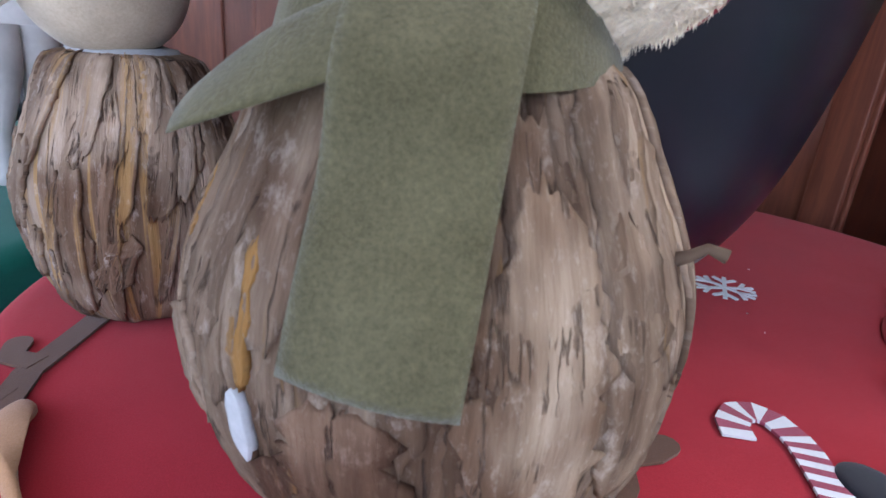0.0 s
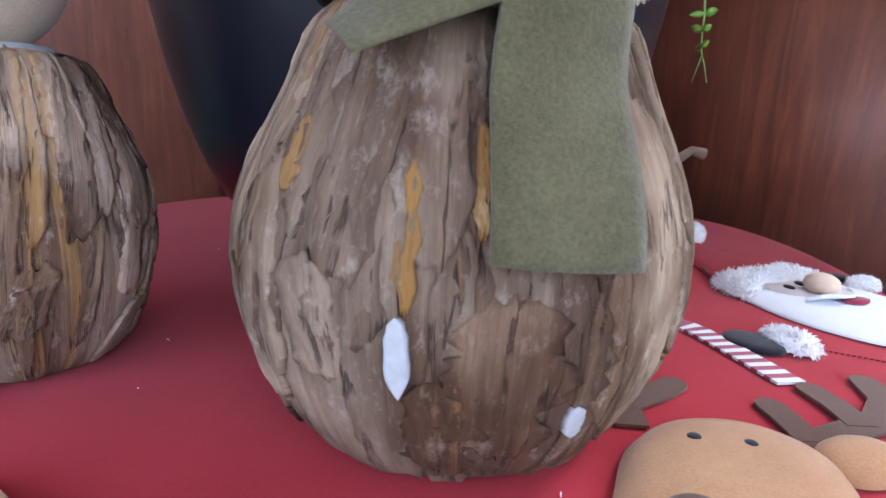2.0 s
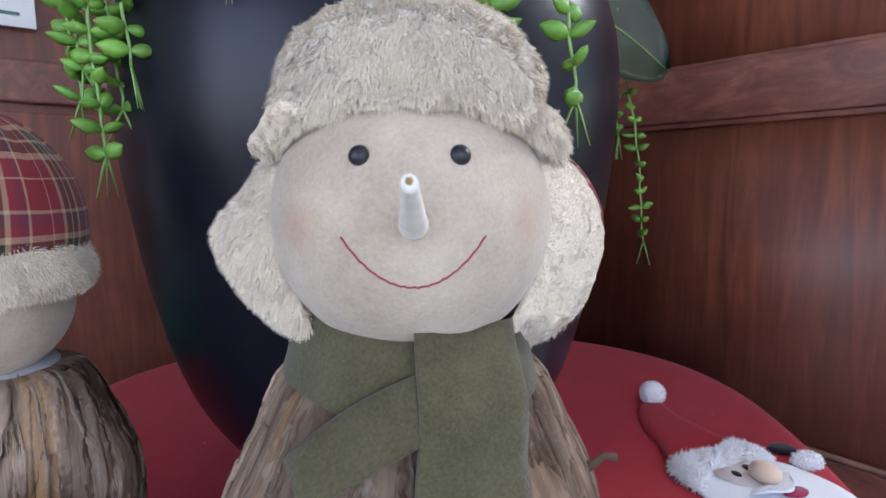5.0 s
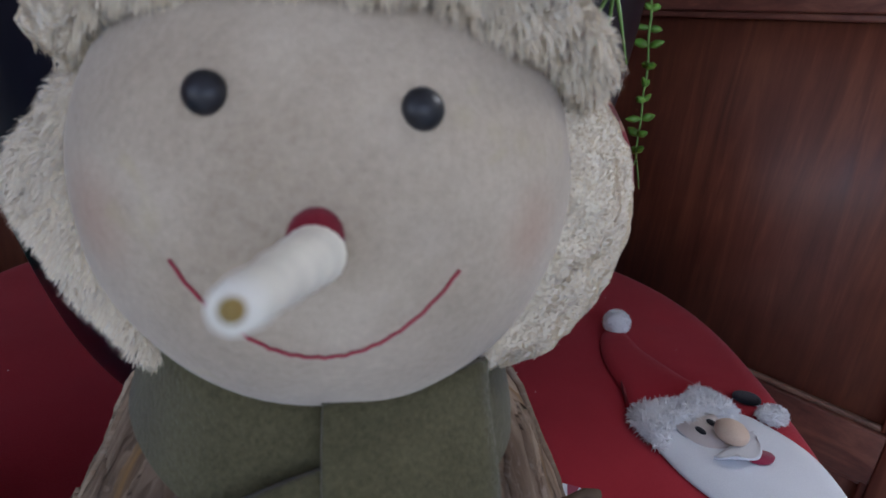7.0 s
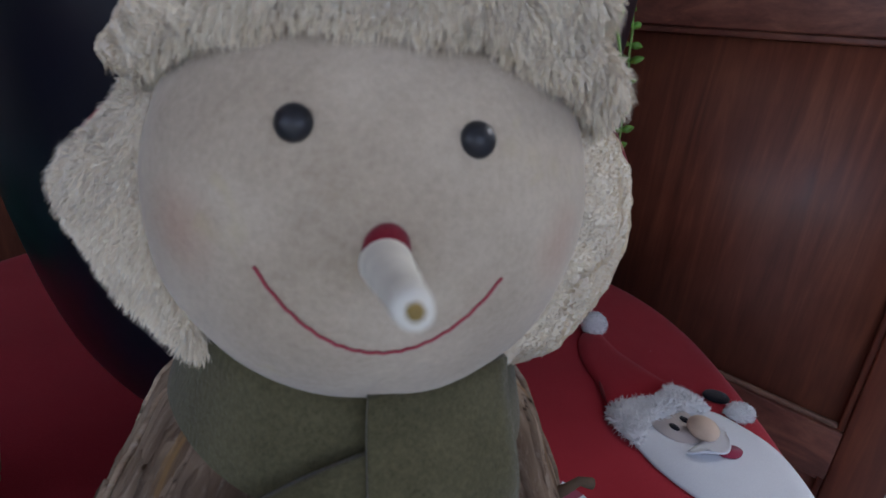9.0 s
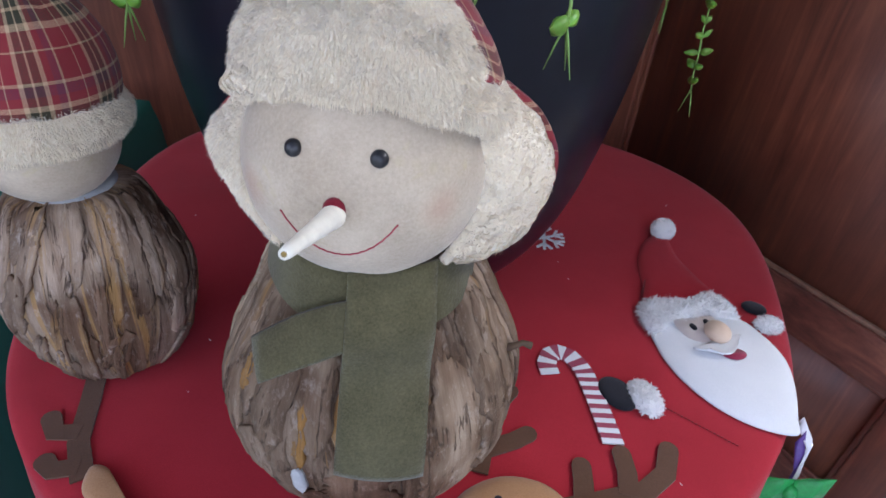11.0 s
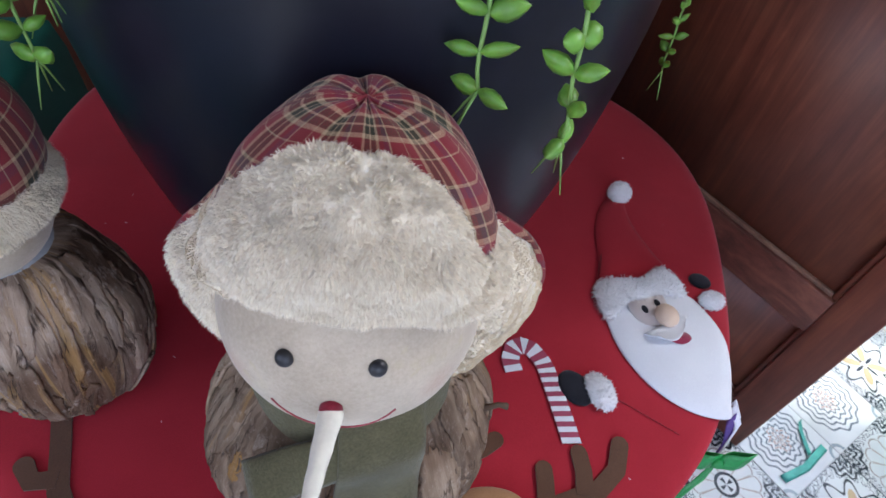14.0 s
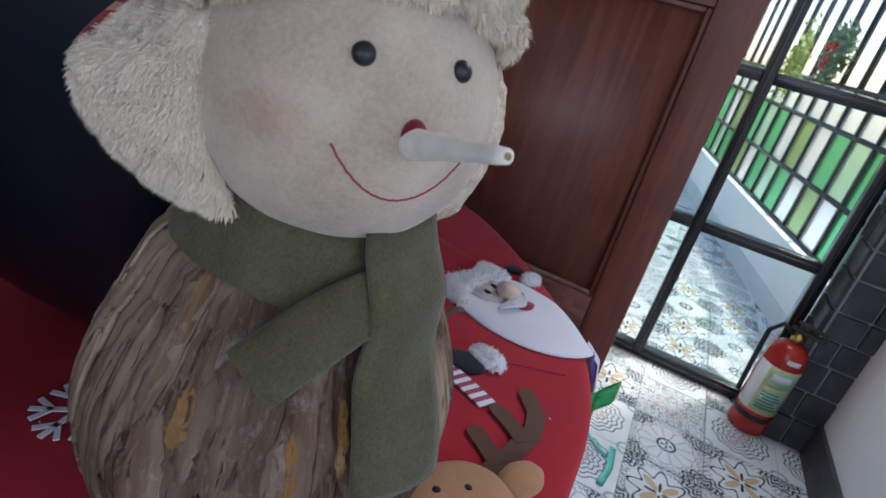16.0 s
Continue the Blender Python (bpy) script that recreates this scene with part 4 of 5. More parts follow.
def big_snowman():
    d = BIG
    root = thing("snowman_ornament", (d.axis[0], d.axis[1], TOP), "bark-covered snowman ornament with plaid trapper hat and olive scarf", "ornament")
    body = bark_body(d, root, M_BARK, 96, 21, 0.0, True)
    # bare foam patches where the bark has come off
    part("bare_patch", patch_on(d, -2.14, 0.840, 0.0065, 0.020), M_CORE, body, "bare white foam patch")
    part("bare_patch", patch_on(d, -1.40, 0.803, 0.006, 0.009), M_CORE, body, "bare white foam patch")
    # larger plates of other bark layers; the dark ones carry shade in their tint
    for aa, z, w, h, m, lb in ((-1.72, 0.826, 0.034, 0.042, M_BARK_DARK, "reddish plate of bark with shade put into its colour"), (-1.98, 0.80, 0.02, 0.03, M_BARK_DARK, "reddish plate of bark with shade put into its colour"),
                               (-1.08, 0.865, 0.036, 0.085, M_BARK_PALE, "pale smooth plate of bark"), (-0.72, 0.88, 0.018, 0.060, M_BARK_PALE, "pale smooth plate of bark"),
                               (-2.75, 0.86, 0.018, 0.060, M_BARK_PALE, "pale smooth plate of bark"),
                               (-2.11, 0.892, 0.0055, 0.030, M_BARK_OCHRE, "ochre inner bark"), (-2.62, 0.922, 0.007, 0.016, M_BARK_OCHRE, "ochre inner bark"), (-1.86, 0.915, 0.004, 0.022, M_BARK_OCHRE, "ochre inner bark")):
        part("bark_plate", plate_on(d, aa, z, w, h), m, body, lb)
    part("twig", tube([d.on(-0.36, 0.914, -0.002), d.on(-0.35, 0.918, 0.008), d.on(-0.345, 0.923, 0.017), d.on(-0.34, 0.921, 0.024)], [0.004, 0.003, 0.0026, 0.0034], 8), M_BARK, body, "short broken twig")
    # head
    hb = ball(d.head, (d.hr, d.hr, d.hr * 0.985), None, 5)
    for v in hb.verts:
        v.co += (v.co - d.head).normalized() * (noise.noise(v.co * 35) * 0.0009)
    head = part("head", hb, M_FACE, root, "round cream felt head with rubbed pink cheeks")
    for az in (-18.4, 18.6):
        c = d.hp(az, 23.6, d.hr + 0.0002)
        n = (c - d.head).normalized()
        part("eye", ball(c, (0.0051, 0.0051, 0.0040), n.to_track_quat("Z", "Y").to_matrix().to_4x4(), 3), M_EYE, head, "round black bead eye")
    pts = []
    for k in range(41):
        s = -1 + k / 20
        az = 24.7 * s + 1.2
        el = -20.9 + 17.4 * abs(s) ** 2.1 + 0.25 * math.sin(k * 2.3)
        pts.append(d.hp(az, el, d.hr + 0.0004))
    part("mouth", tube(pts, 0.0005, 6), M_THREAD, head, "stitched red thread smile")
    nb = d.hp(1.0, 1.4, d.hr)
    part("nose_base", ball(nb + d.U * 0.0020, (0.0066, 0.0045, 0.0074), None, 3), M_NOSEBIT, head, "dark red felt button")
    nose_cone(head, nb + d.F * 0.002 - d.U * 0.001, (0.0733, 0.2245, 1.1076), 0.0070, 0.0029)
    # plaid crown
    hat = crown(d, root, 0.0925, 0.1215, 16, 8, True, 0.043)

    # front flap, turned up against the crown

    def flap(s, t, off):
        c = 2 * s - 1
        a, lo = radians(78 * c), brow(78 * c) - 2
        lat, e = radians(40 * c), radians(85 - 18 * abs(c) ** 3)
        low = Vector((math.sin(a) * math.cos(radians(lo)), math.cos(a) * math.cos(radians(lo)), math.sin(radians(lo))))
        up = Vector((math.sin(lat), math.cos(lat) * math.cos(e), math.cos(lat) * math.sin(e)))
        v = low.lerp(up, t).normalized()
        az, el = math.degrees(math.atan2(v.x, v.y)), math.degrees(math.asin(v.z))
        q = min(1.0, t / 0.25)
        r = (d.hr + 0.006) * (1 - q) + q * (0.096 + 0.021 * t + 0.008 * math.sin(math.pi * t))
        r -= 0.022 * (2 * s - 1) ** 2 * q
        rim_ = min(1, 7 * min(s, 1 - s, t + 0.05, 1.02 - t))
        return d.hp(az, el, r * (0.965 + 0.035 * rim_) + off * rim_) - d.F * (0.006 * t)
    plush(d, hat, "front_flap", lambda s, t: flap(s, t, 0.007), 48, 24, lambda s, t: flap(s, t, -0.006), 100000, 31, (0, 0, -0.85), "thick cream plush front flap", 0.0056, 0.00028)
    # plush edging from the front flap round to the ears
    for sg, nm in ((-1, 34), (1, 35)):
        def edging(s, t, off, sg=sg):
            az = 46 + 70 * s
            rim_ = min(1, 6 * min(s + 0.08, 1.08 - s, t + 0.06, 1.06 - t))
            return d.hp(sg * az, brow(az) - 4 + 15 * t, 0.0860 + (0.0070 + off) * rim_) - d.F * (0.006 * t)
        plush(d, hat, "edging", lambda s, t: edging(s, t, 0.006), 24, 8, lambda s, t: edging(s, t, -0.006), 14000, nm, (0, 0, -0.85), "cream plush edge of the cap", 0.0052, 0.00030)
    # ear flaps: soft pads that stand out from the cheeks, plush in front, plaid behind; outlines as (out, up) from the head's centre
    inner = [(0.058, 0.046), (0.068, 0.028), (0.072, 0.004), (0.069, -0.026), (0.058, -0.052), (0.044, -0.070)]
    for sg, nm, outer in ((-1, 32, [(0.082, 0.050), (0.100, 0.028), (0.125, -0.004), (0.118, -0.034), (0.095, -0.062), (0.062, -0.078)]),
                          (1, 33, [(0.084, 0.048), (0.110, 0.030), (0.126, 0.000), (0.123, -0.036), (0.108, -0.067), (0.074, -0.087)])):
        rows_in, rows_out = smooth_profile(inner, 48), smooth_profile(outer, 48)

        def ear(s, t, front, sg=sg, rows_in=rows_in, rows_out=rows_out):
            p, q = rows_in[round(t * 48)], rows_out[round(t * 48)]
            fat = max(0.0, math.sin(math.pi * min(1.0, max(0.0, s)))) ** 0.6 * (0.35 + 0.65 * math.sin(math.pi * min(1.0, 0.12 + 0.80 * t)))
            ahead = 0.020 - 0.053 * s + (0.014 if front else -0.012) * fat
            return d.head + d.F * ahead + d.R * (sg * (p[0] + (q[0] - p[0]) * s)) + d.U * (p[1] + (q[1] - p[1]) * s - 0.0042)
        pad = plush(d, hat, "ear_flap", lambda s, t: ear(s, t, True), 24, 48, lambda s, t: ear(s, t, False), 42000, nm, (0, 0, -0.85), "cream plush ear flap standing out at the side", 0.0056, 0.00030)

        def lining(s, t, off):
            return ear(0.10 + 0.93 * s, round(48 * (0.01 + 0.90 * t)) / 48, False) - d.F * (0.0035 + off) + d.U * (0.004 * (1 - t))
        part("lining", slab(12, 24, lambda s, t: lining(s, t, 0.002), lambda s, t: lining(s, t, -0.002), lambda s, t: (s * 0.06, t * 0.12)), M_PLAID, pad, "plaid cotton outside of the flap")
    # scarf
    zc0, zc1 = 0.990, 1.033

    def collar(s, t, off):
        a = 2 * math.pi * s
        z = zc0 + (zc1 - zc0) * t + 0.003 * math.sin(a * 2 + 1) + 0.006 * math.sin(a)
        r = 0.0775 - 0.012 * t + off + 0.0012 * math.sin(a * 5)
        return Vector((d.axis[0] - 0.003 + r * math.cos(a), d.axis[1] - 0.008 + r * math.sin(a), z))
    bm = grid(72, 9, lambda s, t: collar(s, min(1, t * 9 / 4 if t < 4 / 9 else max(0, (1 - t) * 9 / 4)), 0.003 if t < 0.5 else -0.001), True)
    scarf = part("scarf", bm, M_SCARF, root, "olive green felt scarf wound round the neck")

    def tail(s, t, off):
        z = 1.031 - 0.144 * t - 0.005 * s * t
        x = 0.0995 + 0.0600 * s - 0.0135 * t * (1 - s * 0.30)
        r = d.radius(z) if z < 0.985 else 0.082 - 0.010 * (z - 0.985) / 0.048
        dx = x - d.axis[0]
        y = d.axis[1] - math.sqrt(max(1e-6, (r + 0.008) ** 2 - dx * dx))
        y = min(y + 0.003, 0.3135 - 0.038 * t + 0.014 * s * s * (1 - t) ** 1.5) - 0.011 * math.exp(-((t - 0.27) / 0.16) ** 2) + 0.0012 * math.sin(t * 9 + s * 3)
        return Vector((x, y - off, z))
    part("scarf_tail", slab(10, 30, lambda s, t: tail(s, t, 0.003), lambda s, t: tail(s, t, 0.0)), M_SCARF, scarf, "long flat scarf end hanging in front")
    c00, c10, c01, c11 = Vector((0.104, 0.309, 1.012)), Vector((0.112, 0.293, 0.988)), Vector((0.033, 0.3195, 0.973)), Vector((0.0395, 0.290, 0.960))

    def stub(s, t, off):
        p = c00.lerp(c01, s).lerp(c10.lerp(c11, s), t)
        p.y -= 0.003 * math.sin(math.pi * t) + off
        p.z += 0.005 * math.sin(math.pi * s) * (1 - t)
        return p
    part("scarf_end", slab(10, 8, lambda s, t: stub(s, t, 0.003), lambda s, t: stub(s, t, 0.0)), M_SCARF, scarf, "short scarf end sticking out sideways")


def patch_on(d, a, z, w, h):
    def at(s, t, off):
        e = math.sqrt(max(0, 1 - (2 * t - 1) ** 2)) * (0.8 + 0.4 * noise.noise(Vector((t * 6, a, 0))))
        return d.on(a + (2 * s - 1) * w * e / d.radius(z), z + (2 * t - 1) * h, off)
    return slab(6, 12, lambda s, t: at(s, t, 0.0046), lambda s, t: at(s, t, -0.001))


def plate_on(d, a, z, w, h):
    """A thin torn plate of bark lying on the body."""
    def across(s, t):
        e = min(1.0, 3.5 * min(t, 1 - t) + 0.35)
        lo = -e * (0.85 + 0.5 * noise.noise(Vector((t * 5, a, 0))) + 0.35 * noise.noise(Vector((t * 22, a, 3))))
        hi = e * (0.85 + 0.5 * noise.noise(Vector((t * 5, a, 6))) + 0.35 * noise.noise(Vector((t * 22, a, 9))))
        return (lo + (hi - lo) * s) * w

    def at(s, t, off):
        tear = 0.16 * noise.noise(Vector((s * 9, a, 12))) * h * (1 if t in (0.0, 1.0) else 0)
        return d.on(a + across(s, t) / d.radius(z), z + (2 * t - 1) * h + tear, off + 0.0008 * noise.noise(Vector((s * 4 + a, t * 7, 1))))
    return slab(10, 28, lambda s, t: at(s, t, 0.0038), lambda s, t: at(s, t, -0.001), lambda s, t: (a + across(s, t), z + t * 2 * h))


def brow(az):
    return 47.5 - 23.0 * min(1, abs(az) / 84) ** 1.7


def dome(el, r, top):
    q = max(0.0, min(1.0, (el - 15) / 75))
    return r + (top - r) * q ** 1.1


def crown(d, root, r, top, el0, pleats, open_face, back=0.0):
    """Plaid cap: a dome gathered at the top with soft pleats; open_face lifts its edge over the brow."""
    def at(s, t):
        az = (360 * s + 180) % 360 - 180
        low = max(el0, brow(az) + 3) if open_face and abs(az) < 95 else el0
        el = low + (90 - low) * t
        a = radians(az)
        tuck = 1 + (0.07 * abs(math.cos(pleats * a / 2 + 0.6)) - 0.045) * t ** 2.5 * (1 - t * 0.55) + 0.02 * noise.noise(Vector((math.cos(a) * 2, math.sin(a) * 2, t * 3)))
        dip = 0.007 * math.exp(-((90 - el) / 9) ** 2)
        return d.hp(az, el, dome(el, r, top) * tuck - dip) - d.F * (back * math.sin(radians(max(0, el))) ** 1.5)

    def uv(s, t):
        return (s * 0.44 + 0.012, t * 0.105 + 0.006)
    return part("hat", grid(120, 30, at, True, uv), M_PLAID, root, "red plaid cotton cap gathered at the top")


def small_snowman():
    d = SMALL
    root = thing("snowman_ornament", (d.axis[0], d.axis[1], TOP), "smaller bark-covered snowman ornament with plush-banded plaid cap", "ornament")
    body = bark_body(d, root, M_BARK_SMALL, 84, 44, 0.2)
    part("bare_neck", lathe([(0.044, d.prof[-1][1] - 0.007), (0.040, d.prof[-1][1] + 0.001), (0.02, d.prof[-1][1] + 0.004)], d.axis, 40), M_CORE, body, "bare white foam at the neck")
    hb = ball(d.head, (d.hr, d.hr, d.hr), None, 5)
    head = part("head", hb, M_FACE_PLAIN, root, "round cream felt head")
    for az in (-22, 22):
        c = d.hp(az, 14, d.hr + 0.0005)
        part("eye", ball(c, (0.0052, 0.0052, 0.0052), None, 3), M_EYE, head, "round black bead eye")
    nb = d.hp(0, -14, d.hr)
    nose_cone(head, nb, nb + d.F * 0.054 - d.U * 0.044, 0.0070, 0.0040)
    hat = crown(d, root, 0.067, 0.146, 12, 10, False, 0.008)

    def band(s, t, off):
        az = 360 * s
        el = 4 + 40 * t
        return d.hp(az, el, 0.065 + off * math.sin(math.pi * min(1, max(0, t))) ** 0.5)
    bm = grid(70, 14, lambda s, t: band(s, t, 0.0125), True)
    for v in bm.verts:
        v.co += noise.noise_vector(v.co * 60) * 0.002
    pile(bm, 36000, 0.0060, 0.00036, 77, (0, 0, -0.8), 0.35)
    part("plush_band", bm, M_PLUSH, hat, "thick white plush band round the cap")


# ---- the vase and its succulents ----
VX, VY = 0.176, 0.736


def vase():
    root = thing("vase", (VX, VY, TOP), "tall navy-black glazed vase standing on the red cloth", "vase")
    prof = smooth_profile([(0.0, 0.752), (0.10, 0.752), (0.125, 0.757), (0.158, 0.785), (0.205, 0.845), (0.235, 0.91), (0.258, 1.0), (0.273, 1.09), (0.282, 1.18), (0.280, 1.25), (0.262, 1.31), (0.235, 1.345),
                           (0.232, 1.352), (0.222, 1.35), (0.222, 1.33), (0.21, 1.30)], 64)
    part("pot", lathe(prof, (VX, VY), 128), M_VASE, root)
    part("soil", lathe([(0.218, 1.318), (0.1, 1.325), (0.0, 1.326)], (VX, VY), 48), M_SOIL, root, "dark potting soil")


def leaf_bead(bm, c, d, L, w, rng):
    """One plump pointed leaf."""
    d = d.normalized()
    s = d.orthogonal().normalized()
    s.rotate(Matrix.Rotation(rng.uniform(0, 6.28), 3, d))
    u = d.cross(s)
    prof = ((0.0, 0.15), (0.18, 0.75), (0.42, 1.0), (0.68, 0.8), (0.88, 0.38), (1.0, 0.02))
    rings = []
    for t, r in prof:
        rings.append([bm.verts.new(c + d * (L * t) + (s * math.cos(k * 1.0472) * 1.0 + u * math.sin(k * 1.0472) * 0.72) * w * r) for k in range(6)])
    for a, b in zip(rings, rings[1:]):
        for k in range(6):
            bm.faces.new((a[k], a[(k + 1) % 6], b[(k + 1) % 6], b[k]))


def strand(name_root, pts, seed, size=1.0, gap=0.018, leafmat=None):
    rng = random.Random(seed)
    P = [Vector(p) for p in pts]
    path = []
    for a, b in zip(P, P[1:]):
        n = max(2, int((b - a).length / 0.01))
        for k in range(n):
            path.append(a.lerp(b, k / n) + noise.noise_vector(a.lerp(b, k / n) * 22 + Vector((seed, 0, 0))) * 0.004)
    path.append(P[-1])
    stem = part("stem", tube(path, [0.0026 - 0.0014 * k / len(path) for k in range(len(path))], 6), M_STEM, name_root)
    acc, side = 0.0, rng.uniform(0, 6)
    for a, b in zip(path, path[1:]):
        acc += (b - a).length
        if acc > gap * size:
            acc = 0.0
            side += 2.4 + rng.uniform(-0.4, 0.4)
            for q in (0, 1):
                bm = bmesh.new()
                d = Vector((math.cos(side + q * 3.0), math.sin(side + q * 3.0), rng.uniform(-0.1, 0.6)))
                leaf_bead(bm, b.copy(), d, rng.uniform(0.017, 0.025) * size, rng.uniform(0.0058, 0.0085) * size, rng)
                part("leaf", bm, leafmat or M_LEAF, stem)
    for q in range(3):
        d = Vector((rng.uniform(-0.5, 0.5), rng.uniform(-0.5, 0.5), -1))
        part("rootlet", tube([path[-1], path[-1] + d * 0.012, path[-1] + d * 0.03 + Vector((0, 0, -0.004))], [0.0012, 0.001, 0.0004], 5), M_STEM, stem)


def rim_pt(a, r, z):
    return (VX + r * math.cos(a), VY + r * math.sin(a), z)


def succulents():
    root = thing("trailing_succulent", (VX, VY, 1.33), "bright green trailing artificial succulent hanging over the vase rim", "plant")
    strand(root, [rim_pt(-1.40, 0.20, 1.34), rim_pt(-1.33, 0.262, 1.355), (0.243, 0.432, 1.28), (0.248, 0.414, 1.22), (0.250, 0.408, 1.166)], 1)
    strand(root, [rim_pt(-1.55, 0.20, 1.34), rim_pt(-1.52, 0.262, 1.36), (0.196, 0.445, 1.28), (0.196, 0.428, 1.192)], 2)
    strand(root, [rim_pt(-1.2, 0.20, 1.34), rim_pt(-1.15, 0.26, 1.36), (0.286, 0.475, 1.325), (0.288, 0.470, 1.295)], 3)
    strand(root, [rim_pt(-0.1, 0.20, 1.34), rim_pt(-0.05, 0.30, 1.36), (0.512, 0.715, 1.29), (0.548, 0.722, 1.15), (0.569, 0.728, 1.018)], 4, 0.8, 0.016)
    strand(root, [rim_pt(0.05, 0.20, 1.34), rim_pt(0.0, 0.30, 1.36), (0.51, 0.74, 1.27), (0.525, 0.735, 1.17)], 5, 0.8, 0.016)
    strand(root, [rim_pt(0.1, 0.20, 1.34), rim_pt(0.05, 0.30, 1.35), (0.50, 0.76, 1.25), (0.51, 0.75, 1.12)], 15, 0.8, 0.016)
    for k, (a, x, y, z) in enumerate(((3.5, -0.085, 0.575, 1.13), (3.6, -0.075, 0.60, 1.17), (3.4, -0.10, 0.59, 1.20), (3.75, -0.06, 0.56, 1.20), (3.3, -0.11, 0.62, 1.18), (4.0, 0.02, 0.50, 1.27))):
        strand(root, [rim_pt(a, 0.20, 1.34), rim_pt(a, 0.27, 1.36), (x - 0.01, y + 0.01, 1.30 if z < 1.26 else 1.32), (x, y, z)], 20 + k, 1.0, 0.014)
    big = thing("broad_leaf_plant", (VX, VY, 1.33), "broad dark green and lime leaves planted in the vase", "plant")
    for a, L, w, m, up in ((0.25, 0.22, 0.055, M_DARKLEAF, 0.02), (0.7, 0.2, 0.05, M_DARKLEAF, 0.10), (2.6, 0.2, 0.05, M_LIME, 0.12), (3.6, 0.2, 0.05, M_LIME, 0.10), (1.6, 0.22, 0.06, M_LEAF, 0.14), (5.0, 0.14, 0.045, M_LEAF, 0.16)):
        def lf(s, t, off, a=a, L=L, w=w, up=up):
            r = 0.12 + L * t
            q = (2 * s - 1) * w * math.sin(math.pi * min(1, 0.06 + 0.94 * t)) ** 0.8
            z = 1.34 + up * 4 * t * (1 - 0.75 * t) - 0.02 * (2 * s - 1) ** 2
            return Vector((VX + r * math.cos(a) - q * math.sin(a), VY + r * math.sin(a) + q * math.cos(a), z + off))
        part("leaf", slab(8, 14, lambda s, t: lf(s, t, 0.001), lambda s, t: lf(s, t, -0.001)), m, big)


def drooping_leaf():
    """The broad dark leaf that folds over the vase rim, with moss at its foot."""
    root = thing("drooping_leaf", (0.41, 0.70, 1.33), "broad dark olive leaf drooping over the vase rim", "leaf")
    foot, tip, wide = Vector((0.40, 0.70, 1.335)), Vector((0.572, 0.70, 1.258)), Vector((0.030, 0.025, 0.062))

    def lf(s, t, off):
        u = 2 * s - 1
        q = u * math.sin(math.pi * min(1, 0.10 + 0.90 * t)) ** 0.55 * 1.08
        p = foot.lerp(tip, t) + wide * q
        return p + Vector((0, -0.012 * u * u + off, 0.012 * math.sin(math.pi * t)))
    blade = part("blade", slab(10, 18, lambda s, t: lf(s, t, 0.001), lambda s, t: lf(s, t, -0.001)), M_DARKLEAF, root)
    part("midrib", tube([lf(0.5, k / 10, -0.002) for k in range(11)], [0.0022 - 0.00015 * k for k in range(11)], 6), M_STEM, blade)
    moss = thing("moss_tuft", (0.43, 0.68, 1.32), "pale yellow-green moss tuft on the vase rim", "moss")
    part("tuft", pile(ball((0.425, 0.675, 1.325), (0.016, 0.02, 0.028), None, 3), 900, 0.013, 0.0009, 9, (0, 0, 0.1), 0.9), M_LIME, moss)


# ---- felt figures sewn on the cloth ----
Z0 = TOP + 0.0015


def snowflake(at, size, turn):
    root = thing("snowflake_applique", (*at, Z0), "small white felt snowflake sewn on the red cloth", "applique", "felt snowflakes")
    for k in range(3):
        bm = bmesh.new()
        m = Matrix.Translation((*at, Z0 + 0.0004 * k)) @ Matrix.Rotation(turn + k * math.pi / 3, 4, "Z")
        bars = [((-size, -0.0022), (size, 0.0022), 0.0)]
        for sx in (-1, 1):
            for sy in (-1, 1):
                bars.append((sx, sy, None))
        for b in bars:
            if b[2] is None:
                sx, sy = b[0], b[1]
                p, q = Vector((sx * size * 0.52, 0, 0)), Vector((sx * size * 0.88, sy * size * 0.34, 0))
            else:
                p, q = Vector((-size, 0, 0)), Vector((size, 0, 0))
            dd = (q - p).normalized()
            n = Vector((-dd.y, dd.x, 0)) * 0.0023
            lo = [m @ (v + Vector((0, 0, h))) for h in (0, 0.0016) for v in (p - n, q - n, q + n, p + n)]
            vs = [bm.verts.new(v) for v in lo]
            for f in ((4, 5, 6, 7), (0, 1, 5, 4), (1, 2, 6, 5), (2, 3, 7, 6), (3, 0, 4, 7)):
                bm.faces.new([vs[i] for i in f])
        part("arm", bm, M_WHITEFELT, root, "", False)


def antler(name, stem, tines, w, label, mat=None):
    """A flat felt antler: a thick stem with rounded tines, one outline."""
    bm = bmesh.new()

    def limb(pts, r):
        out = []
        P = [Vector((*p, 0)) for p in pts]
        for i, p in enumerate(P):
            d = (P[min(i + 1, len(P) - 1)] - P[max(0, i - 1)]).normalized()
            n = Vector((-d.y, d.x, 0))
            rr = r[i]
            out.append((p + n * rr, p - n * rr))
        e = P[-1]
        d = (P[-1] - P[-2]).normalized()
        n = Vector((-d.y, d.x, 0))
        cap = [e + (n * math.cos(k * math.pi / 6) + d * math.sin(k * math.pi / 6)) * r[-1] for k in range(1, 6)]
        loop = [a for a, _ in out] + cap + [b for _, b in reversed(out)]
        return loop
    root = thing(name, (stem[0][0], stem[0][1], Z0), label, "applique")
    k = 0
    for pts, r in [(stem, [w] * len(stem))] + [(t, [w * 0.95] * len(t)) for t in tines]:
        o = cutout([(v.x, v.y) for v in limb(pts, r)], Z0 + 0.0003 * k, 0.0022)
        part("tine" if k else "stem", o, mat or M_BROWN, root, "", False)
        k += 1
    return root


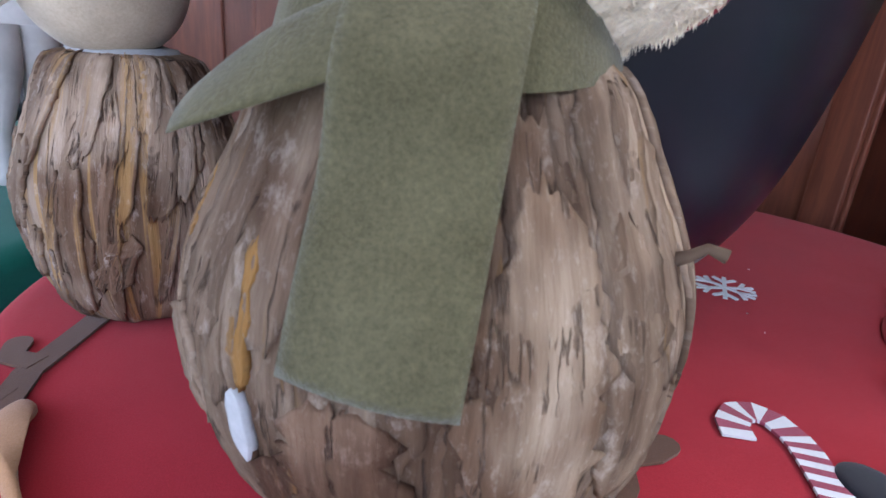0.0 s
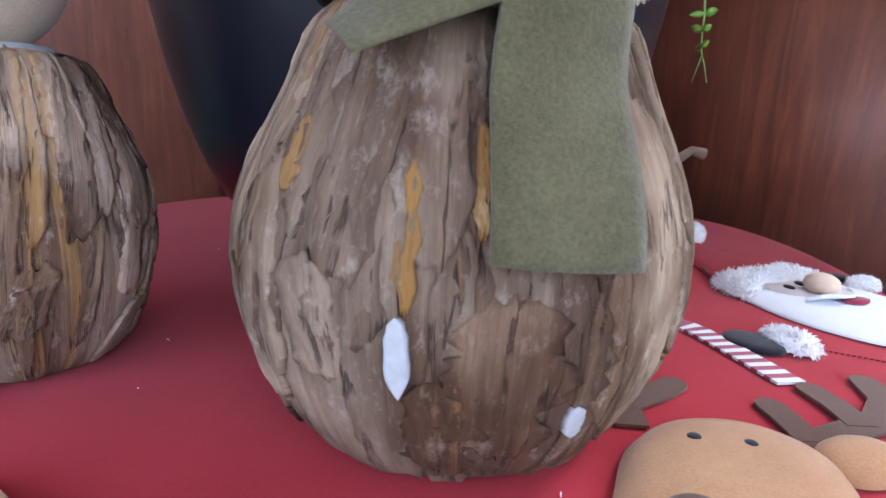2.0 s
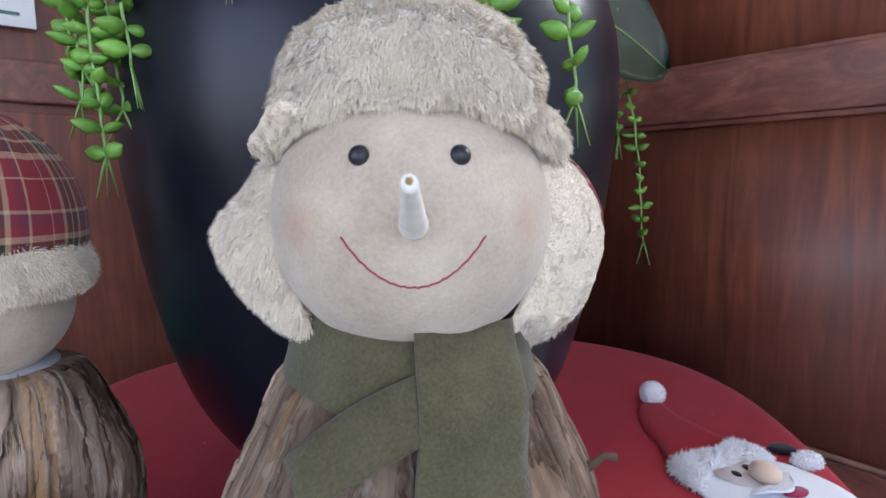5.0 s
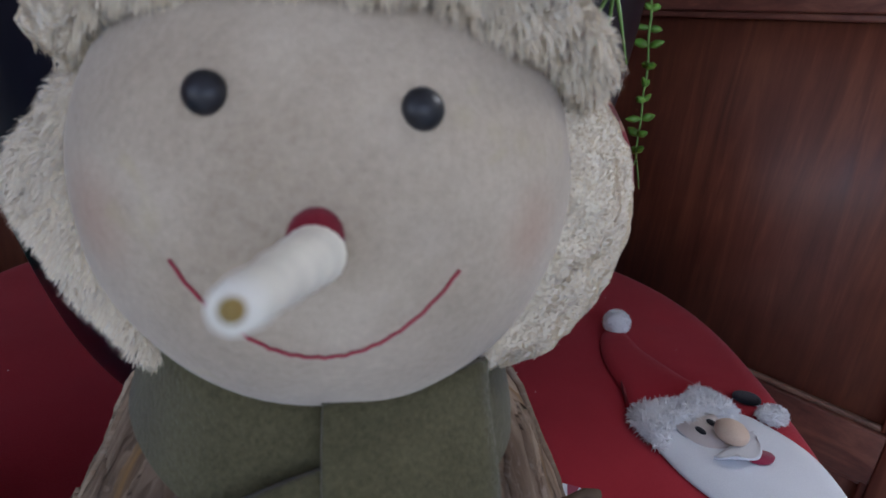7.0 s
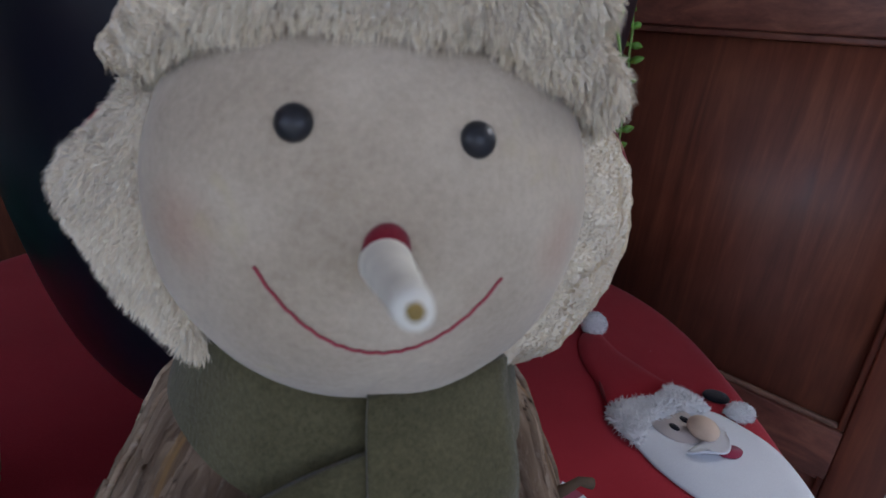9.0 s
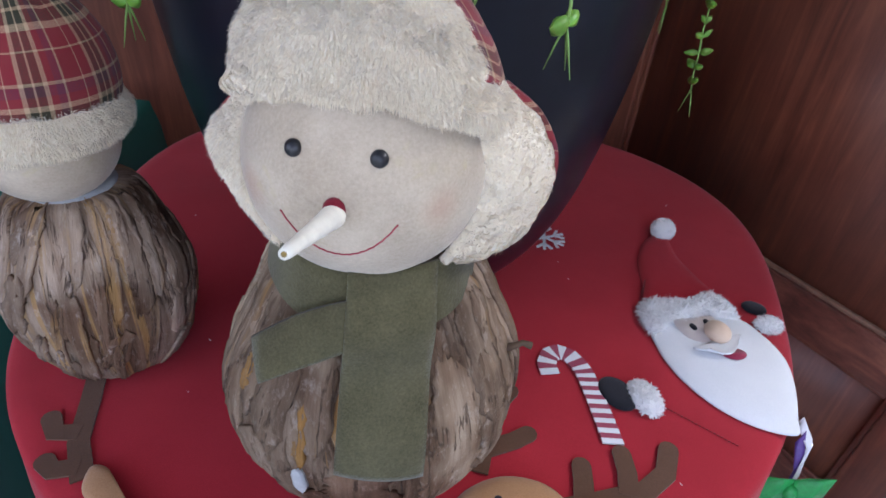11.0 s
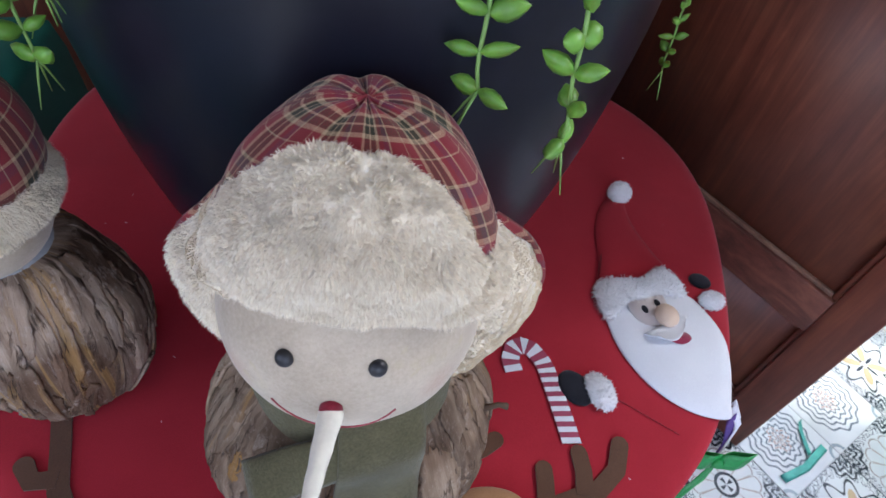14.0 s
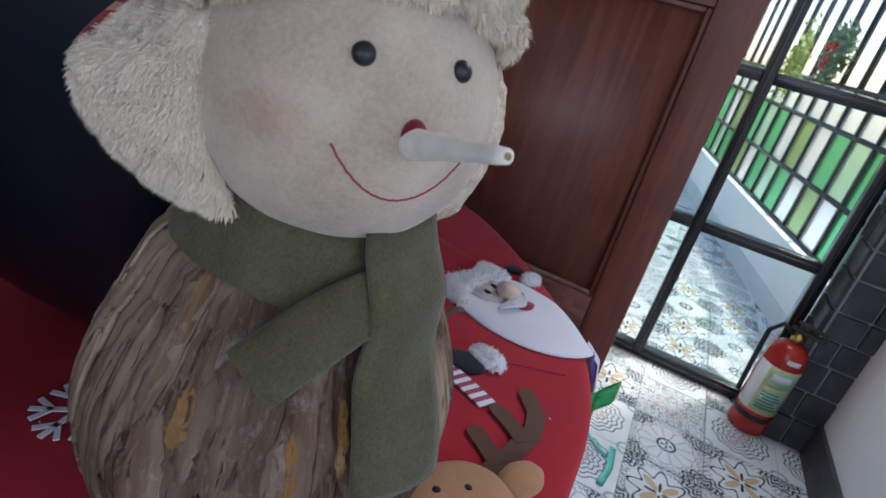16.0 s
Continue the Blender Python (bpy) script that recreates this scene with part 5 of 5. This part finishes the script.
def ellipse(c, a, b, turn=0.0, n=36, wob=0.0):
    return [(c[0] + a * math.cos(t) * math.cos(turn) - b * math.sin(t) * math.sin(turn), c[1] + a * math.cos(t) * math.sin(turn) + b * math.sin(t) * math.cos(turn)) for t in (2 * math.pi * k / n for k in range(n))]


def reindeer():
    antler("antler_applique", [(0.292, 0.298), (0.335, 0.302), (0.385, 0.308), (0.415, 0.325), (0.432, 0.352)],
           [[(0.318, 0.30), (0.326, 0.325), (0.330, 0.342)], [(0.366, 0.305), (0.375, 0.33), (0.378, 0.352)]], 0.0105, "dark brown felt reindeer antler on the cloth")
    antler("antler_applique", [(0.222, 0.345), (0.245, 0.40), (0.245, 0.455), (0.255, 0.498)],
           [[(0.235, 0.37), (0.268, 0.378), (0.285, 0.385)], [(0.245, 0.425), (0.27, 0.435), (0.28, 0.445)]], 0.0105, "dark brown felt reindeer antler on the cloth")
    root = thing("reindeer_applique", (0.235, 0.275, Z0), "padded tan felt reindeer head sewn on the cloth", "applique")
    head = part("head", cutout(spline_loop([(0.155, 0.265), (0.175, 0.295), (0.205, 0.325), (0.245, 0.337), (0.285, 0.325), (0.305, 0.295), (0.30, 0.262), (0.27, 0.235), (0.215, 0.222), (0.17, 0.235)]), Z0, 0.004, 0.014), M_TAN, root)
    for p in ((0.232, 0.305), (0.258, 0.291)):
        part("eye", ball((*p, Z0 + 0.0165), (0.0042, 0.0042, 0.0022)), M_BLACKFELT, head, "small black felt eye")
    part("muzzle", cutout(ellipse((0.188, 0.253), 0.022, 0.016, 0.5), Z0 + 0.011, 0.003, 0.004), M_BROWN, head, "dark brown felt muzzle")
    part("ear", cutout(spline_loop([(0.296, 0.285), (0.318, 0.294), (0.342, 0.286), (0.348, 0.268), (0.332, 0.257), (0.305, 0.262)]), Z0, 0.004, 0.012), M_TAN, root, "padded tan ear")
    # the second felt deer at the table's edge
    antler("antler_applique", [(-0.150, 0.372), (-0.168, 0.415), (-0.174, 0.465), (-0.184, 0.535)],
           [[(-0.157, 0.386), (-0.180, 0.384), (-0.190, 0.394)], [(-0.170, 0.426), (-0.194, 0.428), (-0.204, 0.446)]], 0.0100, "dark brown felt reindeer antler on the cloth")
    r2 = thing("reindeer_ear_applique", (-0.11, 0.32, Z0), "long padded tan felt reindeer ear on the cloth", "applique")
    part("ear", cutout(spline_loop([(-0.146, 0.384), (-0.129, 0.38), (-0.119, 0.356), (-0.084, 0.318), (-0.024, 0.268), (0.008, 0.239), (-0.014, 0.248), (-0.069, 0.296), (-0.114, 0.331), (-0.144, 0.356)]), Z0, 0.004, 0.008), M_TAN, r2)


def candy_cane():
    root = thing("candy_cane_applique", (0.375, 0.43, Z0), "felt candy cane with white and maroon stripes", "applique")
    path = [Vector((0.336, 0.468, 0)), Vector((0.336, 0.485, 0)), Vector((0.345, 0.500, 0)), Vector((0.358, 0.504, 0)), Vector((0.370, 0.496, 0)), Vector((0.377, 0.478, 0))]
    path += [Vector((0.379 - 0.005 * (k / 9) ** 2, 0.478 - 0.120 * k / 9, 0)) for k in range(1, 10)]
    fine = []
    for a, b in zip(path, path[1:]):
        fine += [a.lerp(b, k / 4) for k in range(4)]
    fine.append(path[-1])
    w = 0.0115
    for k in range(len(fine) // 2 - 1):
        seg = fine[2 * k:2 * k + 3]
        out = []
        for i, p in enumerate(seg):
            j = 2 * k + i
            d = (fine[min(j + 1, len(fine) - 1)] - fine[max(0, j - 1)]).normalized()
            n = Vector((-d.y, d.x, 0))
            sk = d * 0.0012 * max(0.0, min(1.0, (j - 18) / 6))
            out.append((p + n * w + sk, p - n * w - sk))
        loop = [a for a, _ in out] + [b for _, b in reversed(out)]
        part("stripe", cutout([(v.x, v.y) for v in loop], Z0, 0.0022), M_STRIPE if k % 2 else M_WHITEFELT, root, "", False)


def fluffy(name, parent, outline, z, h, seed, label, count=2500, length=0.009):
    bm = cutout(outline, z, 0.004, h)
    pile(bm, int(count * 0.7), length * 0.85, 0.0008, seed, (0, 0, -0.35), 1.5)
    return part(name, bm, M_WHITEPLUSH, parent, label)


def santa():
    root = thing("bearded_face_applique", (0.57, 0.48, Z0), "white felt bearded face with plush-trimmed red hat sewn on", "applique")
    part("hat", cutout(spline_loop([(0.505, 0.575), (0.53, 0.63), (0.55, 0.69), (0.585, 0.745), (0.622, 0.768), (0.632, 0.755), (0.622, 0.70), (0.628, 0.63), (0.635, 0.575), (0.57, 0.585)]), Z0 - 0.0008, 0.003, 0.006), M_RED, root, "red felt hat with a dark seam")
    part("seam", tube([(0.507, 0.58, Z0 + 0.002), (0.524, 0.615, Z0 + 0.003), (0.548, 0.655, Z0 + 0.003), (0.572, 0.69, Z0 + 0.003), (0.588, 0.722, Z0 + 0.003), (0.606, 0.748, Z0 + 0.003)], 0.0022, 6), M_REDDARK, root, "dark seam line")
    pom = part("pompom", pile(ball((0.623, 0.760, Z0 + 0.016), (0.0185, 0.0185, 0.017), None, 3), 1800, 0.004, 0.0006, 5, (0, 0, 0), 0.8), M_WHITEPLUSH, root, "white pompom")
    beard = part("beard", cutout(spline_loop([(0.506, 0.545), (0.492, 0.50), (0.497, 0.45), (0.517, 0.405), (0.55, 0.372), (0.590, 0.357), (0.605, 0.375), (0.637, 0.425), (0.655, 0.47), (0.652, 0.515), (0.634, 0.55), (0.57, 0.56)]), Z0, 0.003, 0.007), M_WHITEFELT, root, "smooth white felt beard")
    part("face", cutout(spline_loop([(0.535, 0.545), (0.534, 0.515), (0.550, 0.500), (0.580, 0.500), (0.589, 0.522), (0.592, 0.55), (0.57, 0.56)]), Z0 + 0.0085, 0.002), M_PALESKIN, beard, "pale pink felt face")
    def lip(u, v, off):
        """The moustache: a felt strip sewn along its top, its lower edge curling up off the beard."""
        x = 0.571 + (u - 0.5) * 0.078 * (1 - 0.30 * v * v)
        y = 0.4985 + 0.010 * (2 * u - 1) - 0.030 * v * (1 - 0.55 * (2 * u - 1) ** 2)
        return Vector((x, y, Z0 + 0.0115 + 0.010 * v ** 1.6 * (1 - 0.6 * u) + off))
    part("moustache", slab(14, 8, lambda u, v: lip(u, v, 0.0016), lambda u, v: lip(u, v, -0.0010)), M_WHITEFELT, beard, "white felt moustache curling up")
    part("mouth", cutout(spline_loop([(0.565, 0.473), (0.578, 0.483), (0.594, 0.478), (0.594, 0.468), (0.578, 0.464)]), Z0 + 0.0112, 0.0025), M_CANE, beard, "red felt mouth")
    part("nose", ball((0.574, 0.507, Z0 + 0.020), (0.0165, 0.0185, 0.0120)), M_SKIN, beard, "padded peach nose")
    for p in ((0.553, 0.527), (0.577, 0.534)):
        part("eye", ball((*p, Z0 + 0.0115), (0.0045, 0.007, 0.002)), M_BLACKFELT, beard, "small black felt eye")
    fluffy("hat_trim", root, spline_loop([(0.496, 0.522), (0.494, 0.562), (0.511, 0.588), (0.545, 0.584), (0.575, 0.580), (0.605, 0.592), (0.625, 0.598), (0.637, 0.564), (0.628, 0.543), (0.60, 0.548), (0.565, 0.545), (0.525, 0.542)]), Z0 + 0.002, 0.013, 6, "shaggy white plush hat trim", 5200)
    for m, c, sd in (((0.407, 0.432, 0.020, 0.026, 0.3), (0.436, 0.421, 0.017, 0.025, 0.1), 7), ((0.676, 0.570, 0.017, 0.014, -0.5), (0.672, 0.531, 0.019, 0.014, 0.1), 8)):
        g = thing("mitten_applique", (c[0], c[1], Z0), "black felt mitten with a white plush cuff", "applique", "felt mittens")
        part("mitten", cutout(ellipse(m[:2], m[2], m[3], m[4]), Z0, 0.003, 0.003), M_BLACKFELT, g)
        fluffy("cuff", g, ellipse(c[:2], c[2], c[3], c[4]), Z0 + 0.001, 0.008, sd, "white plush cuff", 1800, 0.006)
    st = thing("stitching", (0.48, 0.385, Z0), "line of red stitches across the felt cloth", "stitching")
    for k in range(22):
        p = Vector((0.452, 0.412, Z0)).lerp(Vector((0.512, 0.352, Z0)), k / 21)
        part("stitch", tube([p, p + Vector((0.002, -0.0016, 0.0003))], 0.0008, 5), M_REDDARK, st)
    lint_rng = random.Random(12)
    for k in range(26):
        p = (lint_rng.uniform(-0.2, 0.7), lint_rng.uniform(0.28, 0.9))
        q = tube([(*p, Z0), (p[0] + lint_rng.uniform(-0.003, 0.003), p[1] + lint_rng.uniform(-0.003, 0.003), Z0 + 0.0005)], 0.0004, 4)
        tagged(part("lint", q, M_WHITEPLUSH, None), "tiny speck of white lint on the cloth", "lint", "specks of lint")


def ribbon(pts, width, across):
    P = [Vector(p) for p in pts]
    c = Vector(across).normalized() * width / 2
    n = len(P) - 1

    def at(s, t, off):
        k = t * n
        i = min(int(k), n - 1)
        p = P[i].lerp(P[i + 1], k - i)
        return p + c * (2 * s - 1) + Vector((off, off, 0))
    return slab(3, n * 4, lambda s, t: at(s, t, 0.0005), lambda s, t: at(s, t, -0.0005))


def bow():
    root = thing("ribbon_bow", (0.585, 0.335, 0.68), "green satin bow with white and purple ribbons at the cloth's corner", "bow")
    part("ribbon", ribbon([(0.607, 0.372, 0.752), (0.612, 0.352, 0.735), (0.598, 0.338, 0.705), (0.585, 0.33, 0.68)], 0.009, (0.6, 0.2, 0.5)), M_WHITERIB, root, "white ribbon")
    part("ribbon", ribbon([(0.612, 0.378, 0.752), (0.622, 0.362, 0.73), (0.612, 0.345, 0.69), (0.60, 0.335, 0.655)], 0.008, (0.6, 0.2, 0.5)), M_WHITERIB, root, "white ribbon")
    part("ribbon", ribbon([(0.604, 0.362, 0.742), (0.602, 0.345, 0.715), (0.592, 0.335, 0.685)], 0.018, (0.5, 0.2, 0.6)), M_PURPLE, root, "purple ribbon")
    for sx, sz in ((1, 0.6), (-1, -0.3)):
        c = Vector((0.583, 0.326, 0.698))
        e = c + Vector((0.036 * sx, -0.012 * sx, 0.022 * sz))
        loop = [c, c.lerp(e, 0.5) + Vector((0, -0.008, 0.010)), e, c.lerp(e, 0.5) + Vector((0, 0.008, -0.010)), c]
        part("loop", ribbon(loop, 0.032, (0.2, 0.1, 1)), M_RIBBON, root, "green ribbon loop")
    part("knot", ball((0.583, 0.324, 0.698), (0.008, 0.008, 0.009)), M_RIBBON, root)
    for dx in (0.0, 0.012):
        part("tail", ribbon([(0.583, 0.325, 0.693), (0.578 + dx, 0.322, 0.64), (0.585 + dx, 0.325, 0.60), (0.572 + dx, 0.32, 0.55)], 0.006, (1, -0.4, 0)), M_RIBBON, root, "green ribbon tail")


# ---- things on the green table and the wall ----
def deer_figurine():
    bm = ball((-0.72, 1.02, 0.985), (0.115, 0.085, 0.095), None, 4)
    for x, y, tx, ty in ((-0.640, 0.985, -0.640, 0.97), (-0.66, 0.93, -0.665, 0.915), (-0.81, 1.03, -0.82, 1.04), (-0.80, 0.965, -0.81, 0.955)):
        tube([(x, y, 0.97), (x, y, 0.90), (tx, ty, 0.80), (tx, ty, 0.74), (tx, ty, 0.722)], [0.034, 0.030, 0.015, 0.013, 0.019], 14, bm)
    tube([(-0.80, 1.02, 1.0), (-0.86, 1.01, 1.08), (-0.89, 1.0, 1.15)], [0.05, 0.04, 0.03], 12, bm)
    o = part("deer_figurine", bm, M_STATUE, None)
    tagged(o, "grey-white plaster deer figurine on slender legs", "figurine")


def clutter():
    o = part("sheet_of_paper", box((-0.14, -0.10, 0), (0.14, 0.10, 0.0012), Matrix.Translation((-0.86, 1.24, 0.727)) @ Matrix.Rotation(0.5, 4, "Z")), M_BLUEPAPER, None, "", False)
    tagged(o, "pale blue sheet of paper lying on the green cloth", "paper")
    m = Matrix.Translation((-1.14, 1.52, 0.70)) @ Matrix.Rotation(radians(20), 4, "Z")
    root = thing("storage_box", m.translation, "white box with black edging behind the green table", "box")
    part("body", box((-0.22, -0.08, -0.64), (0.30, 0.10, 0.26), m, 0.012), M_PAPER, root)
    part("edging", box((-0.2, -0.084, 0.14), (0.30, -0.0805, 0.157), m), M_RUBBER, root, "black strip")
    part("opening", box((-0.10, -0.084, 0.02), (0.06, -0.0805, 0.11), m), M_RUBBER, root, "black opening")
    # notice on the wooden wall
    root = thing("paper_notice", ROOM @ Vector((0.06, 1.715, 1.66)), "white printed paper notice fixed to the wooden wall", "notice")
    part("sheet", box((-0.06, 1.714, 1.47), (0.165, 1.7165, 1.85), ROOM), M_PAPER, root, "", False)
    for k in range(7):
        part("text_bar", box((-0.03, 1.7125, 1.495 + 0.04 * k), (0.135 - 0.02 * (k % 3), 1.7138, 1.503 + 0.04 * k), ROOM), M_INK if k < 5 else M_RIBBON, root, "grey line of print", False)


def extinguisher():
    p = ROOM @ Vector((1.955, -0.435, 0))
    x, y = p.x - 0.02, p.y
    root = thing("fire_extinguisher", (x, y, FLOOR), "red fire extinguisher with green label standing by the pillar", "extinguisher")
    z = FLOOR
    body = part("cylinder", lathe([(0.0, z), (0.056, z), (0.062, z + 0.006), (0.0625, z + 0.05), (0.0625, z + 0.29), (0.058, z + 0.32), (0.042, z + 0.342), (0.02, z + 0.352), (0.0, z + 0.352)], (x, y), 48), M_EXT, root)
    part("foot_ring", lathe([(0.0635, z + 0.055), (0.0645, z + 0.06), (0.0645, z + 0.072), (0.0635, z + 0.077)], (x, y), 48), M_RUBBER, body, "black band")

    def lab(name, z0, z1, a0, a1, mat, r, parent, label):
        def at(s, t, off):
            a = a0 + (a1 - a0) * s
            return Vector((x + (r + off) * math.cos(a), y + (r + off) * math.sin(a), z0 + (z1 - z0) * t))
        return part(name, slab(16, 2, lambda s, t: at(s, t, 0.0006), lambda s, t: at(s, t, 0.0)), mat, parent, label)
    back = lab("label", z + 0.09, z + 0.27, 2.1, 6.0, M_LABELWHITE, 0.0627, body, "white wrap label")
    g = lab("label", z + 0.092, z + 0.268, 2.9, 4.45, M_LABELYEL, 0.0635, body, "yellow and green printed label")
    lab("print_block", z + 0.20, z + 0.262, 3.0, 4.35, M_LABEL, 0.0642, g, "green block")
    lab("print_block", z + 0.105, z + 0.19, 3.0, 4.35, M_LABEL, 0.0642, g, "green block")
    for k in range(6):
        lab("text_bar", z + 0.113 + 0.012 * k, z + 0.118 + 0.012 * k, 3.1, 4.2 - 0.15 * (k % 3), M_INK, 0.0649, g, "line of print")
    lab("text_bar", z + 0.225, z + 0.248, 3.15, 4.1, M_PAPER, 0.0649, g, "white heading")
    lab("tag", z + 0.285, z + 0.31, 3.4, 4.1, M_LABELWHITE, 0.0612, body, "small white sticker")
    part("valve", lathe([(0.0, z + 0.35), (0.018, z + 0.35), (0.018, z + 0.375), (0.012, z + 0.39), (0.0, z + 0.392)], (x, y), 20), M_BRASS, root, "brass valve")
    part("handle", box((x - 0.014, y - 0.075, z + 0.392), (x + 0.014, y + 0.03, z + 0.402), None, 0.003), M_RUBBER, root, "black lever handle")
    part("handle", box((x - 0.012, y - 0.07, z + 0.416), (x + 0.012, y + 0.02, z + 0.424), None, 0.003), M_RUBBER, root, "black squeeze lever")
    part("hose", tube([(x, y + 0.01, z + 0.372), (x - 0.02, y + 0.05, z + 0.40), (x - 0.03, y + 0.078, z + 0.36), (x - 0.03, y + 0.075, z + 0.22), (x - 0.03, y + 0.070, z + 0.12)], 0.008, 10), M_RUBBER, root, "black rubber hose")


big_snowman()
small_snowman()
vase()
succulents()
drooping_leaf()
snowflake((0.417, 0.764), 0.036, 0.25)
snowflake((0.027, 0.545), 0.036, 0.5)
reindeer()
candy_cane()
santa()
bow()
deer_figurine()
clutter()
extinguisher()


# ---- floor tiles ----
def tiles():
    pitch = 0.23
    meshes = []
    for m in M_TILES:
        bm = bmesh.new()
        layer = bm.loops.layers.uv.new("UVMap")
        h = pitch / 2 - 0.0009
        lo = [bm.verts.new((sx * h, sy * h, -0.006)) for sx, sy in ((-1, -1), (1, -1), (1, 1), (-1, 1))]
        hi = [bm.verts.new((sx * (h - 0.0006), sy * (h - 0.0006), 0)) for sx, sy in ((-1, -1), (1, -1), (1, 1), (-1, 1))]
        f = bm.faces.new(hi)
        for l, uv in zip(f.loops, ((0, 0), (1, 0), (1, 1), (0, 1))):
            l[layer].uv = uv
        for k in range(4):
            bm.faces.new((lo[k], lo[(k + 1) % 4], hi[(k + 1) % 4], hi[k]))
        meshes.append(finish(bm, "tile", m, False))
    floor = bpy.data.objects["floor"]
    rng = random.Random(2)
    fixed = {(0, 0): 1, (0, -1): 0, (-1, 0): 0, (-2, 1): 1, (-1, 1): 2, (0, 1): 2, (1, 0): 3, (1, 1): 0, (-2, 0): 3, (-1, -1): 3, (1, -1): 2}
    for i in range(-5, 14):
        for j in range(-2, 7):
            k = fixed.get((i, j), rng.choice((0, 1, 2, 3)))
            o = new("tile", meshes[k])
            o.parent = floor
            o.matrix_parent_inverse = floor.matrix_basis.inverted()
            o.matrix_basis = ROOM @ pose(1.60 + i * pitch, -0.18 + j * pitch, FLOOR, 0, 0, 90 * rng.randrange(4))


tiles()


def tape():
    root = thing("plastic_ribbon", ROOM @ Vector((1.40, 0.02, FLOOR)), "teal plastic ribbon lying on the tiles", "ribbon")
    part("strip", ribbon([ROOM @ Vector((1.28, -0.02, FLOOR + 0.004)), ROOM @ Vector((1.36, -0.035, FLOOR + 0.006)), ROOM @ Vector((1.46, -0.03, FLOOR + 0.003))], 0.02, ROOM.to_3x3() @ Vector((0, 1, 0.1))), M_TAPE, root)
    part("strip", ribbon([ROOM @ Vector((1.40, -0.02, FLOOR + 0.008)), ROOM @ Vector((1.44, 0.03, FLOOR + 0.006)), ROOM @ Vector((1.47, 0.05, FLOOR + 0.003))], 0.014, ROOM.to_3x3() @ Vector((1, 0, 0.1))), M_TAPE, root)


tape()
